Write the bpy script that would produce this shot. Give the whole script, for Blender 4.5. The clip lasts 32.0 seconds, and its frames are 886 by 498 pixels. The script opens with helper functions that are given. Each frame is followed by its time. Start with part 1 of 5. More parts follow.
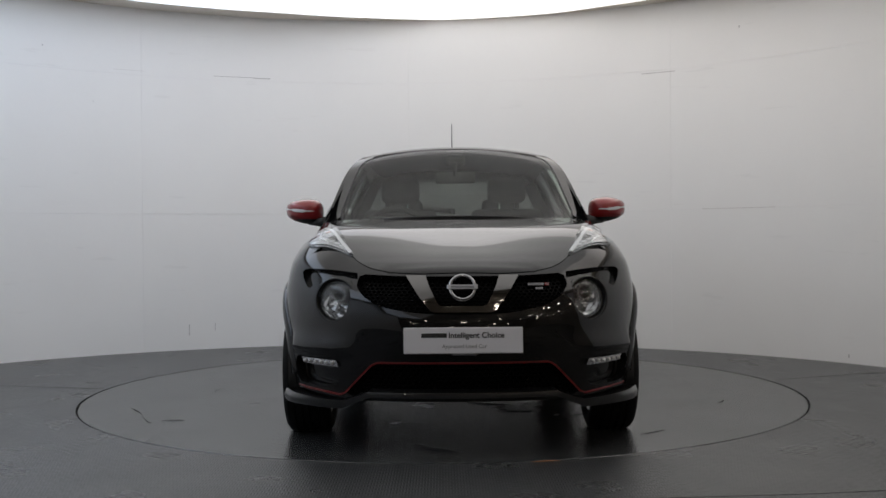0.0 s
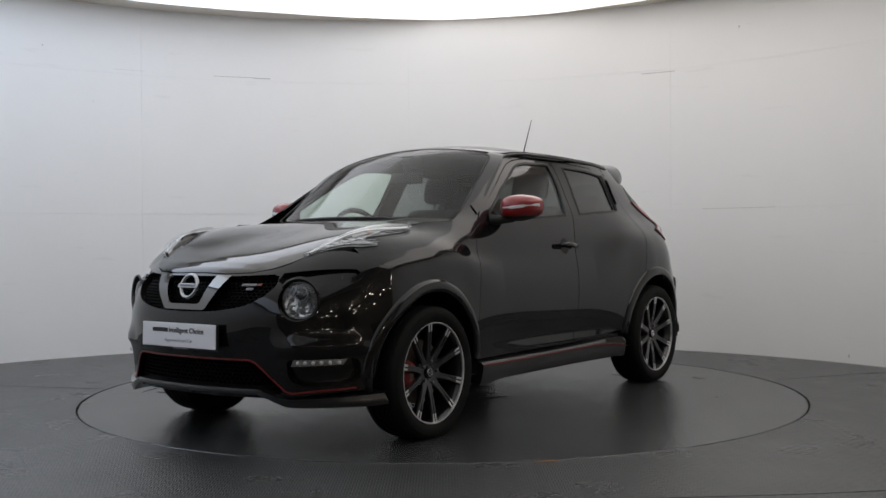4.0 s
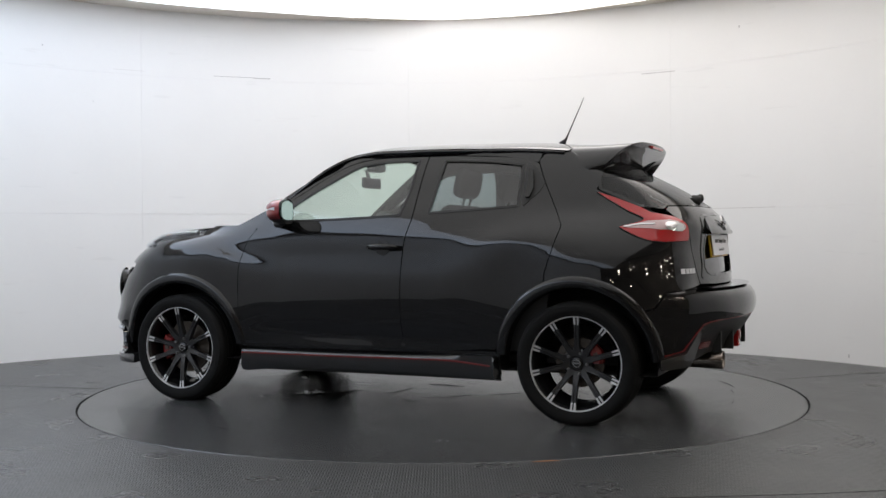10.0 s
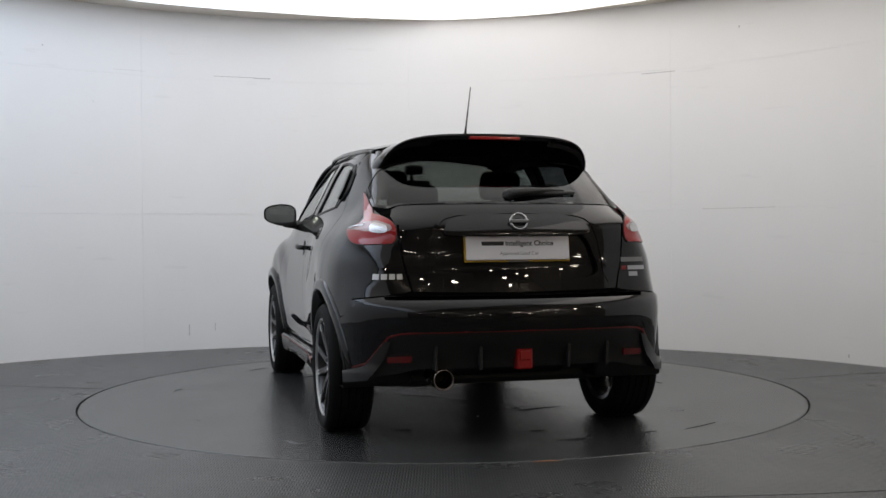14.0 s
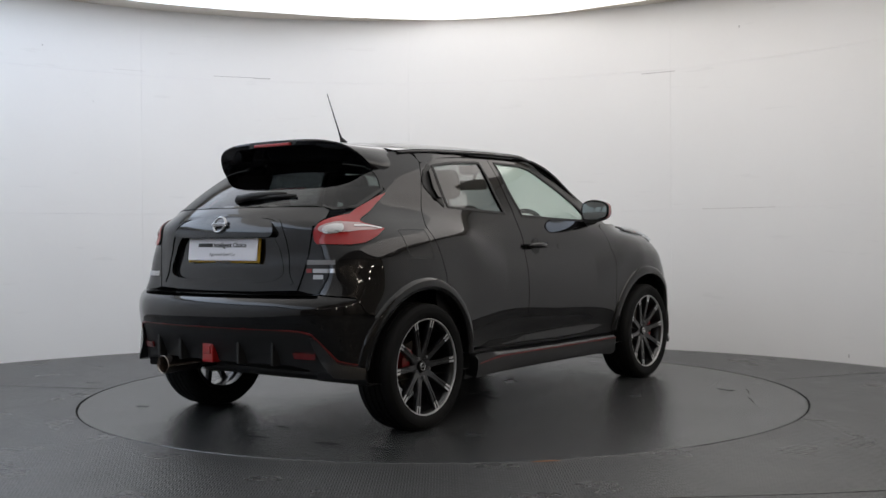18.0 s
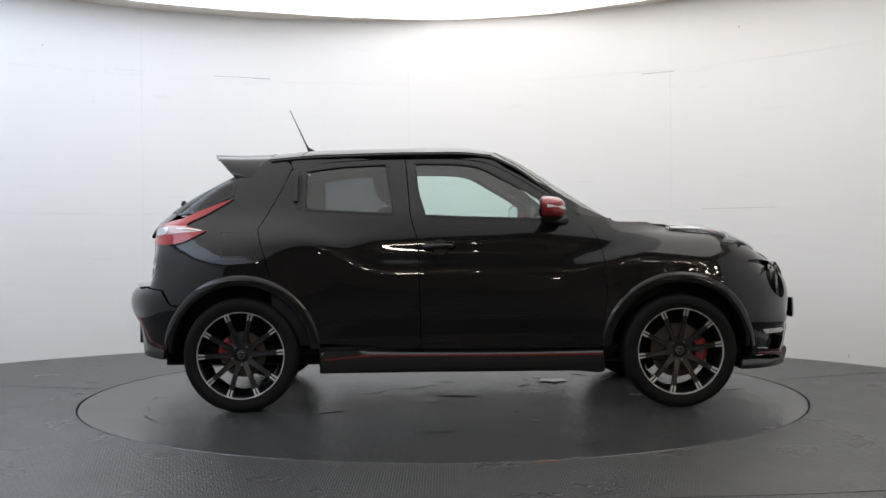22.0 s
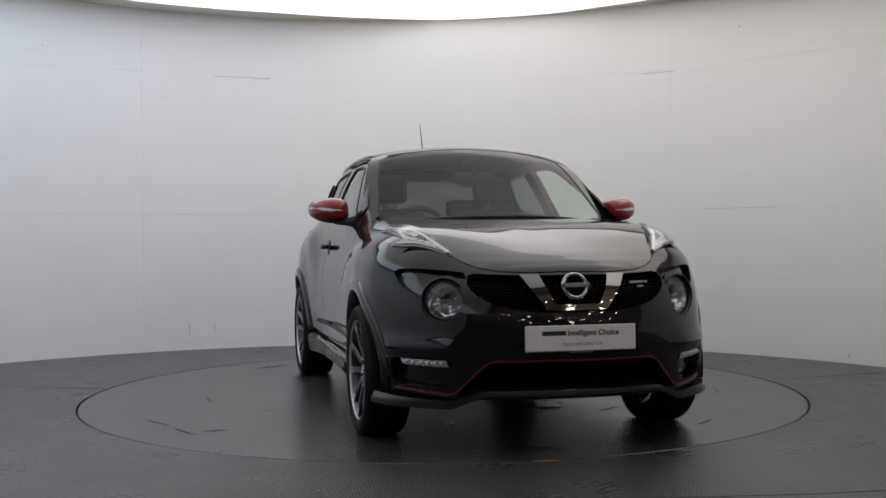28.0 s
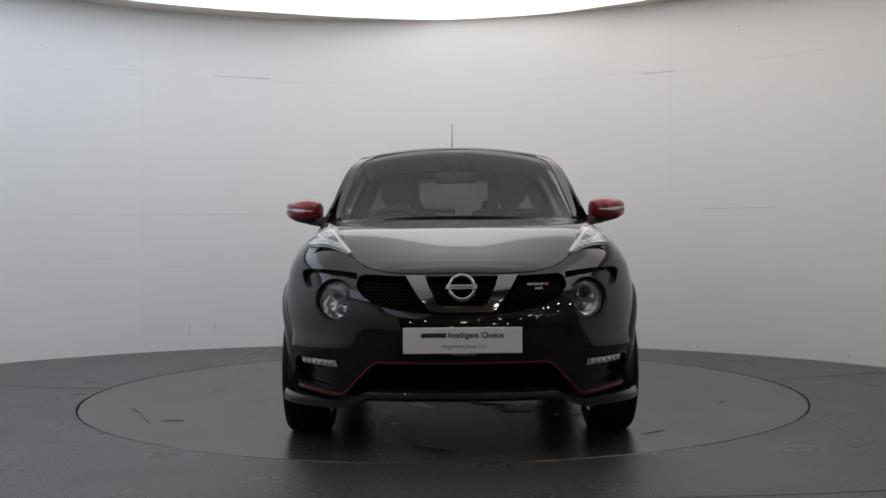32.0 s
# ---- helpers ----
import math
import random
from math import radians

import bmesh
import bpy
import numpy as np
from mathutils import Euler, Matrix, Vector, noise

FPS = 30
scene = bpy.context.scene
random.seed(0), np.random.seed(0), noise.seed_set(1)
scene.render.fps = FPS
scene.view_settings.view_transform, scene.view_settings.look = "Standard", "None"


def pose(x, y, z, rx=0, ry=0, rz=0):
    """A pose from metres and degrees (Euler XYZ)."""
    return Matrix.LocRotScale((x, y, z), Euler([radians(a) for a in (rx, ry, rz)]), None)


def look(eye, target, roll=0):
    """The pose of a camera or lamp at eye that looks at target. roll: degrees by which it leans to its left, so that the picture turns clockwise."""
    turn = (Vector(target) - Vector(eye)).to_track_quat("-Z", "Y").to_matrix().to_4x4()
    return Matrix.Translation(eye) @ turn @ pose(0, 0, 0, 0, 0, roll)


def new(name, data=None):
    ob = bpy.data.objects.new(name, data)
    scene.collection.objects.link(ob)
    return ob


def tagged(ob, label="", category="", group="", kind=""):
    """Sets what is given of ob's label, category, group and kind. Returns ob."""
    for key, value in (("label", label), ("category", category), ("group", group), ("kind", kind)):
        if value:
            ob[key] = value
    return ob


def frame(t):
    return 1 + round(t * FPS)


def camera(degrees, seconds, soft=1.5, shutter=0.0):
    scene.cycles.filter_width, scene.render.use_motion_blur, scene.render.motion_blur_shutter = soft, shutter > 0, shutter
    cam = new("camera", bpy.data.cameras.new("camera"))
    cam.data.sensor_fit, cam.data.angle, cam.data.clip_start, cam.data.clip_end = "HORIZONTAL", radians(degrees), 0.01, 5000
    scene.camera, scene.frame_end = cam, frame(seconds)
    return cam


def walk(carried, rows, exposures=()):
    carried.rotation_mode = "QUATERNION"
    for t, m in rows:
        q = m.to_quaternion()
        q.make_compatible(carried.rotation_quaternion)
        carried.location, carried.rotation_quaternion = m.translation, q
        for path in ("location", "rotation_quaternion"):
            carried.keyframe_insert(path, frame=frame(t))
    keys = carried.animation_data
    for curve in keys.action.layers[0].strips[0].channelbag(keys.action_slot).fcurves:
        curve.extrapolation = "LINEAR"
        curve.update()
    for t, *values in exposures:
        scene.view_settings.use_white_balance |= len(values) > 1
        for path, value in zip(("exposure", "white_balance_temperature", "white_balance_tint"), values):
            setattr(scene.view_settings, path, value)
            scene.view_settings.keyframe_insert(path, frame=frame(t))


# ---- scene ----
# ---- camera, light ----
from mathutils.geometry import delaunay_2d_cdt

cam = camera(44.97, 32.0)
EYE = look((0.0, -6.919, 0.9868), (0.0075, 0.0, 0.9166), -0.454)
walk(cam, [(0.0, EYE), (32.0, EYE)],
     exposures=[(0, .04), (3.5, .1), (6, .55), (7, .56), (8, .6), (9, .64), (10, .65), (12, .65), (13, .50), (14, .31), (15, .24), (16, .22), (17, .26), (18, .38), (19, .53), (20, .6), (23, .68), (26, .5), (28, .1), (30, .04), (32, .04)])

world = bpy.data.worlds.new("world")
scene.world = world
world.use_nodes = True
world.node_tree.nodes["Background"].inputs[0].default_value = (0.9, 0.95, 1.0, 1)
world.node_tree.nodes["Background"].inputs[1].default_value = 0.02

# ---- materials ----


def material(name, color, rough=0.5, metal=0.0, coat=0.0, coat_rough=0.03, spec=0.5, bump=0.0, bump_scale=60.0,
             vary=0.0, vary_scale=3.0, rough_vary=0.0, emit=None, emit_strength=0.0):
    m = bpy.data.materials.new(name)
    m.use_nodes = True
    nt = m.node_tree
    b = nt.nodes["Principled BSDF"]
    b.inputs["Base Color"].default_value = (*color, 1)
    b.inputs["Roughness"].default_value = rough
    b.inputs["Metallic"].default_value = metal
    b.inputs["Coat Weight"].default_value = coat
    b.inputs["Coat Roughness"].default_value = coat_rough
    b.inputs["Specular IOR Level"].default_value = spec
    if emit:
        b.inputs["Emission Color"].default_value = (*emit, 1)
        b.inputs["Emission Strength"].default_value = emit_strength
    if vary or rough_vary or bump:
        tc = nt.nodes.new("ShaderNodeTexCoord")
    if vary or rough_vary:
        n = nt.nodes.new("ShaderNodeTexNoise")
        n.inputs["Scale"].default_value = vary_scale
        n.inputs["Detail"].default_value = 6
        nt.links.new(tc.outputs["Object"], n.inputs["Vector"])
    if vary:
        r = nt.nodes.new("ShaderNodeMapRange")
        r.inputs["To Min"].default_value, r.inputs["To Max"].default_value = 1 - vary, 1 + vary
        nt.links.new(n.outputs["Fac"], r.inputs["Value"])
        mx = nt.nodes.new("ShaderNodeVectorMath")
        mx.operation = "SCALE"
        mx.inputs[0].default_value = color
        nt.links.new(r.outputs["Result"], mx.inputs["Scale"])
        nt.links.new(mx.outputs["Vector"], b.inputs["Base Color"])
    if rough_vary:
        r2 = nt.nodes.new("ShaderNodeMapRange")
        r2.inputs["To Min"].default_value, r2.inputs["To Max"].default_value = max(0.02, rough - rough_vary), rough + rough_vary
        nt.links.new(n.outputs["Fac"], r2.inputs["Value"])
        nt.links.new(r2.outputs["Result"], b.inputs["Roughness"])
    if bump:
        n2 = nt.nodes.new("ShaderNodeTexNoise")
        n2.inputs["Scale"].default_value = bump_scale
        n2.inputs["Detail"].default_value = 4
        nt.links.new(tc.outputs["Object"], n2.inputs["Vector"])
        bp = nt.nodes.new("ShaderNodeBump")
        bp.inputs["Strength"].default_value = bump
        bp.inputs["Distance"].default_value = 0.01
        nt.links.new(n2.outputs["Fac"], bp.inputs["Height"])
        nt.links.new(bp.outputs["Normal"], b.inputs["Normal"])
    return m


def glass(name, tint, gloss=1.0, base=0.05):
    """Thin pane: what passes is tinted, the rest mirrors, most at grazing angles."""
    m = bpy.data.materials.new(name)
    m.use_nodes = True
    nt = m.node_tree
    nt.nodes.clear()
    out = nt.nodes.new("ShaderNodeOutputMaterial")
    tr = nt.nodes.new("ShaderNodeBsdfTransparent")
    tr.inputs["Color"].default_value = (*tint, 1)
    gl = nt.nodes.new("ShaderNodeBsdfGlossy")
    gl.inputs["Roughness"].default_value = 0.01
    gl.inputs["Color"].default_value = (gloss, gloss, gloss, 1)
    lw = nt.nodes.new("ShaderNodeLayerWeight")
    lw.inputs["Blend"].default_value = 0.5
    pw = nt.nodes.new("ShaderNodeMath")
    pw.operation = "POWER"
    pw.inputs[1].default_value = 4.0
    ma = nt.nodes.new("ShaderNodeMath")
    ma.operation = "MULTIPLY_ADD"
    ma.inputs[1].default_value, ma.inputs[2].default_value = 0.7, base
    mx = nt.nodes.new("ShaderNodeMixShader")
    nt.links.new(lw.outputs["Facing"], pw.inputs[0])
    nt.links.new(pw.outputs[0], ma.inputs[0])
    nt.links.new(ma.outputs[0], mx.inputs["Fac"])
    nt.links.new(tr.outputs["BSDF"], mx.inputs[1])
    nt.links.new(gl.outputs["BSDF"], mx.inputs[2])
    nt.links.new(mx.outputs["Shader"], out.inputs["Surface"])
    return m


PAINT = material("black_paint", (0.005, 0.005, 0.0054), 0.5, 0.0, 1.0, 0.02, 0.02, vary=0.3, vary_scale=900)
GREYPAINT = material("grey_paint", (0.007, 0.007, 0.0076), 0.38, 0.1, 0.9, 0.05, vary=0.2, vary_scale=700)
REDPAINT = material("red_paint", (0.23, 0.006, 0.008), 0.3, 0.2, 1.0, 0.03)
REDLINE = material("red_line", (0.17, 0.009, 0.009), 0.35, 0, 0.6)
PLASTIC = material("black_plastic", (0.012, 0.012, 0.012), 0.5, bump=0.15, bump_scale=400)
GLOSSBLACK = material("gloss_black", (0.006, 0.006, 0.006), 0.08, spec=0.5)
RUBBER = material("tyre_rubber", (0.006, 0.006, 0.006), 0.7, spec=0.18, vary=0.2, vary_scale=12, bump=0.2, bump_scale=90)
SEAL = material("seal", (0.01, 0.01, 0.01), 0.5)
CHROME = material("chrome", (0.42, 0.42, 0.425), 0.05, 1.0)
DARKCHROME = material("dark_chrome", (0.22, 0.215, 0.21), 0.06, 1.0)
MESHBLACK = material("mesh_black", (0.003, 0.003, 0.003), 0.55, spec=0.05)
SILVER = material("machined_alloy", (0.64, 0.64, 0.645), 0.34, 0.72, rough_vary=0.06, vary_scale=40)
NUT = material("wheel_nut_steel", (0.16, 0.16, 0.165), 0.35, 0.8)
RIMBLACK = material("black_alloy", (0.007, 0.007, 0.008), 0.3, 0.1, 0.6, 0.07)
STEEL = material("brake_steel", (0.085, 0.072, 0.060), 0.45, 0.55, rough_vary=0.08, vary_scale=30)
CALIPER = material("caliper_red", (0.20, 0.006, 0.007), 0.4, 0, 0.5)
GLASS = glass("window_glass", (0.78, 0.91, 0.87), base=0.085)
SCREEN = glass("windscreen_glass", (0.79, 0.84, 0.77), 0.65, base=0.04)
PRIVACY = glass("privacy_glass", (0.27, 0.30, 0.31), base=0.07)
REARGLASS = glass("rear_glass", (0.13, 0.14, 0.14), 0.65)
LENS = glass("clear_lens", (0.92, 0.94, 0.95))
REFLECTOR = material("lamp_reflector", (0.62, 0.62, 0.63), 0.10, 0.9, bump=0.2, bump_scale=90)
LAMPWHITE = material("lamp_white", (0.62, 0.62, 0.63), 0.3, 0.2, 0.6)
LAMPCLEAR = material("lamp_clear", (0.45, 0.32, 0.32), 0.2, 0.35, 1.0, 0.02, bump=0.3, bump_scale=160)
LAMPTOP = material("lamp_top_inner", (0.38, 0.38, 0.39), 0.25, 0.5, 0.5, bump=0.2, bump_scale=80)
LAMPMID = material("lamp_mid", (0.20, 0.20, 0.205), 0.25, 0.5, 0.5, bump=0.15, bump_scale=90)
LAMPDARK = material("lamp_dark", (0.05, 0.05, 0.052), 0.2, 0.7, 0.5)
LAMPRED = material("lamp_red", (0.34, 0.006, 0.007), 0.3, 0, 1.0, 0.02, spec=0.2, bump=0.2, bump_scale=120)
REDREFLEX = material("red_reflex", (0.15, 0.004, 0.005), 0.25, 0, 1.0, 0.03, bump=0.3, bump_scale=300)
AMBER = material("amber", (0.5, 0.16, 0.04), 0.3)
PLATEWHITE = material("plate_white", (0.74, 0.73, 0.76), 0.4, bump=0.05)
PLATEYELLOW = material("plate_yellow", (0.6, 0.36, 0.02), 0.4)
INK = material("ink", (0.02, 0.02, 0.02), 0.6)
INKGREY = material("ink_grey", (0.2, 0.2, 0.21), 0.6)
CLOTH = material("seat_cloth", (0.02, 0.02, 0.022), 0.85, bump=0.4, bump_scale=300, vary=0.25, vary_scale=30)
SUEDE = material("suede", (0.028, 0.025, 0.024), 0.9, bump=0.3, bump_scale=250)
DASH = material("dash_plastic", (0.018, 0.018, 0.019), 0.6, bump=0.2, bump_scale=500)
HEADLINER = material("headliner", (0.028, 0.026, 0.025), 0.9)
EXHAUST = material("exhaust_steel", (0.30, 0.26, 0.23), 0.22, 1.0, rough_vary=0.1, vary_scale=15)
MIRROR = material("mirror_glass", (0.8, 0.82, 0.84), 0.02, 1.0)
# ---- room ----
RC = Vector((-0.416, -1.22))
RR = 4.33
WALL_H = 3.06


def mesh_object(name, verts, faces, mat, parent=None, label="", smooth=True, normals=None):
    me = bpy.data.meshes.new(name)
    me.from_pydata([tuple(map(float, v)) for v in verts], [], [tuple(int(i) for i in f) for f in faces])
    if mat:
        me.materials.append(mat)
    if smooth:
        me.polygons.foreach_set("use_smooth", [True] * len(me.polygons))
    me.update()
    if normals is not None:
        me.normals_split_custom_set_from_vertices([tuple(map(float, n)) for n in normals])
    ob = new(name, me)
    if parent:
        ob.parent = parent
    if label:
        ob["label"] = label
    return ob


def part(name, bm, mat, parent, label="", smooth=False):
    """Link a bmesh as one mesh object under a thing or part."""
    me = bpy.data.meshes.new(name)
    bm.to_mesh(me)
    bm.free()
    me.materials.append(mat)
    if smooth:
        me.polygons.foreach_set("use_smooth", [True] * len(me.polygons))
    ob = new(name, me)
    if parent:
        ob.parent = parent
    if label:
        ob["label"] = label
    return ob


def box(x0, x1, y0, y1, z0, z1, bevel=0.0, seg=2, m=None):
    bm = bmesh.new()
    bmesh.ops.create_cube(bm, size=1)
    for v in bm.verts:
        v.co = ((x0 + x1) / 2 + v.co.x * (x1 - x0), (y0 + y1) / 2 + v.co.y * (y1 - y0), (z0 + z1) / 2 + v.co.z * (z1 - z0))
    if bevel:
        bmesh.ops.bevel(bm, geom=bm.edges[:], offset=bevel, segments=seg, affect="EDGES", profile=0.5)
    if m is not None:
        bm.transform(m)
    return bm


def lathe(profile, seg=48, axis="y", m=None, closed=False):
    """Revolve (radius, along) pairs about an axis."""
    bm = bmesh.new()
    rings = []
    for r, a in profile:
        ring = []
        for i in range(seg):
            t = 2 * math.pi * i / seg
            c, s = r * math.cos(t), r * math.sin(t)
            ring.append(bm.verts.new({"y": (c, a, s), "x": (a, c, s), "z": (c, s, a)}[axis]))
        rings.append(ring)
    pairs = list(zip(rings, rings[1:]))
    if closed:
        pairs.append((rings[-1], rings[0]))
    for r0, r1 in pairs:
        for i in range(seg):
            j = (i + 1) % seg
            bm.faces.new((r0[i], r0[j], r1[j], r1[i]))
    bmesh.ops.recalc_face_normals(bm, faces=bm.faces[:])
    if m is not None:
        bm.transform(m)
    return bm


def tube(pts, radius, seg=8, caps=True):
    """A round bar along points; radius a number or one per point."""
    bm = bmesh.new()
    pts = [Vector(p) for p in pts]
    rad = radius if isinstance(radius, (list, tuple)) else [radius] * len(pts)
    rings, up = [], None
    for i, p in enumerate(pts):
        d = (pts[min(i + 1, len(pts) - 1)] - pts[max(i - 1, 0)]).normalized()
        if up is None:
            up = d.orthogonal().normalized()
        up = (up - d * up.dot(d)).normalized()
        side = d.cross(up)
        rings.append([bm.verts.new(p + rad[i] * (up * math.cos(2 * math.pi * k / seg) + side * math.sin(2 * math.pi * k / seg))) for k in range(seg)])
    for r0, r1 in zip(rings, rings[1:]):
        for k in range(seg):
            bm.faces.new((r0[k], r0[(k + 1) % seg], r1[(k + 1) % seg], r1[k]))
    if caps:
        bm.faces.new(rings[0][::-1])
        bm.faces.new(rings[-1])
    bmesh.ops.recalc_face_normals(bm, faces=bm.faces[:])
    return bm


def prism(outline, depth, m=None, bevel=0.0):
    """Extrude a flat outline (x, y) along z by depth."""
    bm = bmesh.new()
    lo = [bm.verts.new((x, y, 0)) for x, y in outline]
    hi = [bm.verts.new((x, y, depth)) for x, y in outline]
    n = len(outline)
    bm.faces.new(lo[::-1])
    top = bm.faces.new(hi)
    for i in range(n):
        bm.faces.new((lo[i], lo[(i + 1) % n], hi[(i + 1) % n], hi[i]))
    bmesh.ops.recalc_face_normals(bm, faces=bm.faces[:])
    if bevel:
        bmesh.ops.bevel(bm, geom=list(top.edges), offset=bevel, segments=2, affect="EDGES", profile=0.5)
    if m is not None:
        bm.transform(m)
    return bm


def wall_material():
    m = material("white_wall", (0.87, 0.87, 0.862), 0.55, vary=0.03, vary_scale=1.3, bump=0.03, bump_scale=25)
    nt = m.node_tree
    b = nt.nodes["Principled BSDF"]
    src = b.inputs["Base Color"].links[0].from_socket
    tc = nt.nodes.new("ShaderNodeTexCoord")
    mp = nt.nodes.new("ShaderNodeMapping")
    mp.inputs["Scale"].default_value = (1.2, 1.2, 9)
    n = nt.nodes.new("ShaderNodeTexNoise")
    n.inputs["Scale"].default_value, n.inputs["Detail"].default_value = 1.6, 8
    r = nt.nodes.new("ShaderNodeMapRange")
    r.inputs["From Min"].default_value, r.inputs["From Max"].default_value = 0.66, 0.72
    r.inputs["To Min"].default_value, r.inputs["To Max"].default_value = 1.0, 0.96
    mx = nt.nodes.new("ShaderNodeVectorMath")
    mx.operation = "SCALE"
    nt.links.new(tc.outputs["Object"], mp.inputs["Vector"])
    nt.links.new(mp.outputs["Vector"], n.inputs["Vector"])
    nt.links.new(n.outputs["Fac"], r.inputs["Value"])
    nt.links.new(src, mx.inputs[0])
    nt.links.new(r.outputs["Result"], mx.inputs["Scale"])
    nt.links.new(mx.outputs["Vector"], b.inputs["Base Color"])
    return m


def floor_material(name, plate, relief=0.7, r0=0.27, r1=0.42, stain=0.1):
    """Dark rubber floor; plate: size of its raised tread pattern in metres."""
    m = material(name, (0.039, 0.0405, 0.0415), 0.36, vary=stain, vary_scale=1.7, spec=0.5)
    nt = m.node_tree
    b = nt.nodes["Principled BSDF"]
    tc = nt.nodes.new("ShaderNodeTexCoord")
    ck = nt.nodes.new("ShaderNodeTexChecker")
    ck.inputs["Scale"].default_value = 1 / plate
    nt.links.new(tc.outputs["Object"], ck.inputs["Vector"])
    wv = []
    for d in ("X", "Y"):
        w = nt.nodes.new("ShaderNodeTexWave")
        w.bands_direction = d
        w.inputs["Scale"].default_value = 0.314 / plate * 2.5
        nt.links.new(tc.outputs["Object"], w.inputs["Vector"])
        wv.append(w)
    mix = nt.nodes.new("ShaderNodeMix")
    mix.data_type = "FLOAT"
    nt.links.new(ck.outputs["Fac"], mix.inputs["Factor"])
    nt.links.new(wv[0].outputs["Fac"], mix.inputs[2])
    nt.links.new(wv[1].outputs["Fac"], mix.inputs[3])
    bp = nt.nodes.new("ShaderNodeBump")
    bp.inputs["Strength"].default_value = relief
    bp.inputs["Distance"].default_value = 0.003
    nt.links.new(mix.outputs[0], bp.inputs["Height"])
    nt.links.new(bp.outputs["Normal"], b.inputs["Normal"])
    n = nt.nodes.new("ShaderNodeTexNoise")
    n.inputs["Scale"].default_value, n.inputs["Detail"].default_value = 2.3, 7
    nt.links.new(tc.outputs["Object"], n.inputs["Vector"])
    r = nt.nodes.new("ShaderNodeMapRange")
    r.inputs["From Min"].default_value, r.inputs["From Max"].default_value = 0.35, 0.7
    r.inputs["To Min"].default_value, r.inputs["To Max"].default_value = r0, r1
    nt.links.new(n.outputs["Fac"], r.inputs["Value"])
    nt.links.new(r.outputs["Result"], b.inputs["Roughness"])
    return m


WALLMAT = wall_material()
FLOORMAT = floor_material("floor_rubber", 0.03, 0.6, 0.27, 0.32)
DISCMAT = floor_material("turntable_rubber", 0.03, 0.14, 0.24, 0.275)
FLAPMAT = floor_material("worn_rubber", 0.03, 0.05, 0.10, 0.16)
SCRATCH = material("scratch_dark", (0.014, 0.013, 0.013), 0.7)
ORANGE = material("orange_line", (0.30, 0.13, 0.05), 0.7, vary=0.3, vary_scale=60)
SCUFF = material("scuff", (0.58, 0.57, 0.57), 0.7, vary=0.4, vary_scale=30)
SCUFFLIGHT = material("scuff_light", (0.72, 0.71, 0.70), 0.6, vary=0.2, vary_scale=20)
HALLDARK = material("hall_dark", (0.28, 0.258, 0.24), 0.8, vary=0.2, vary_scale=2)
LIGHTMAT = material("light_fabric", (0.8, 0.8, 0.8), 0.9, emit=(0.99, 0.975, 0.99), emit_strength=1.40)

# unseen ceiling middle; its glow is added to lift the lower wall and floor
FILLFABRIC = material("fill_fabric", (0.75, 0.72, 0.68), 0.9, emit=(0.99, 0.98, 0.97), emit_strength=0.54)


def tint_along_x(m, stops):
    """Emission colour graded along x: cool and strong west, warm and weak east."""
    nt = m.node_tree
    b = nt.nodes["Principled BSDF"]
    tc = nt.nodes.new("ShaderNodeTexCoord")
    sep = nt.nodes.new("ShaderNodeSeparateXYZ")
    mr = nt.nodes.new("ShaderNodeMapRange")
    mr.inputs["From Min"].default_value, mr.inputs["From Max"].default_value = -4.5, 3.9
    cr = nt.nodes.new("ShaderNodeValToRGB")
    els = cr.color_ramp.elements
    els[0].position, els[0].color = stops[0][0], (*stops[0][1], 1)
    els[1].position, els[1].color = stops[-1][0], (*stops[-1][1], 1)
    for p, c in stops[1:-1]:
        els.new(p).color = (*c, 1)
    nt.links.new(tc.outputs["Object"], sep.inputs[0])
    nt.links.new(sep.outputs["X"], mr.inputs["Value"])
    nt.links.new(mr.outputs["Result"], cr.inputs["Fac"])
    nt.links.new(cr.outputs["Color"], b.inputs["Emission Color"])


def fade_south(m, y0, y1, low, high):
    """Glow lowered towards the south so the car paint mirrors softer edges."""
    nt = m.node_tree
    tc = nt.nodes.new("ShaderNodeTexCoord")
    sep = nt.nodes.new("ShaderNodeSeparateXYZ")
    mr = nt.nodes.new("ShaderNodeMapRange")
    mr.interpolation_type = "SMOOTHSTEP"
    mr.inputs["From Min"].default_value, mr.inputs["From Max"].default_value = y0, y1
    mr.inputs["To Min"].default_value, mr.inputs["To Max"].default_value = low, high
    nt.links.new(tc.outputs["Object"], sep.inputs[0])
    nt.links.new(sep.outputs["Y"], mr.inputs["Value"])
    nt.links.new(mr.outputs["Result"], nt.nodes["Principled BSDF"].inputs["Emission Strength"])


fade_south(FILLFABRIC, -6.2, 0.2, 0.26, 0.78)
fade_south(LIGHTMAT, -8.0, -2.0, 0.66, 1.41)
# stops tuned to brighten and cool the west wall, dim the east one
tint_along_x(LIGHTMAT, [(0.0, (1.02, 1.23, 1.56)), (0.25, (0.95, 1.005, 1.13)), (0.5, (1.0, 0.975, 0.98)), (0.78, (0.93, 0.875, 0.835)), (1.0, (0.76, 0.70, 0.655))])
SPOTMAT = material("hall_lamp", (0.8, 0.8, 0.8), 0.5, emit=(1.0, 0.89, 0.74), emit_strength=54.0)
RIMMAT = material("ceiling_rim", (0.80, 0.74, 0.66), 0.6, vary=0.04)

TT_R = 2.245


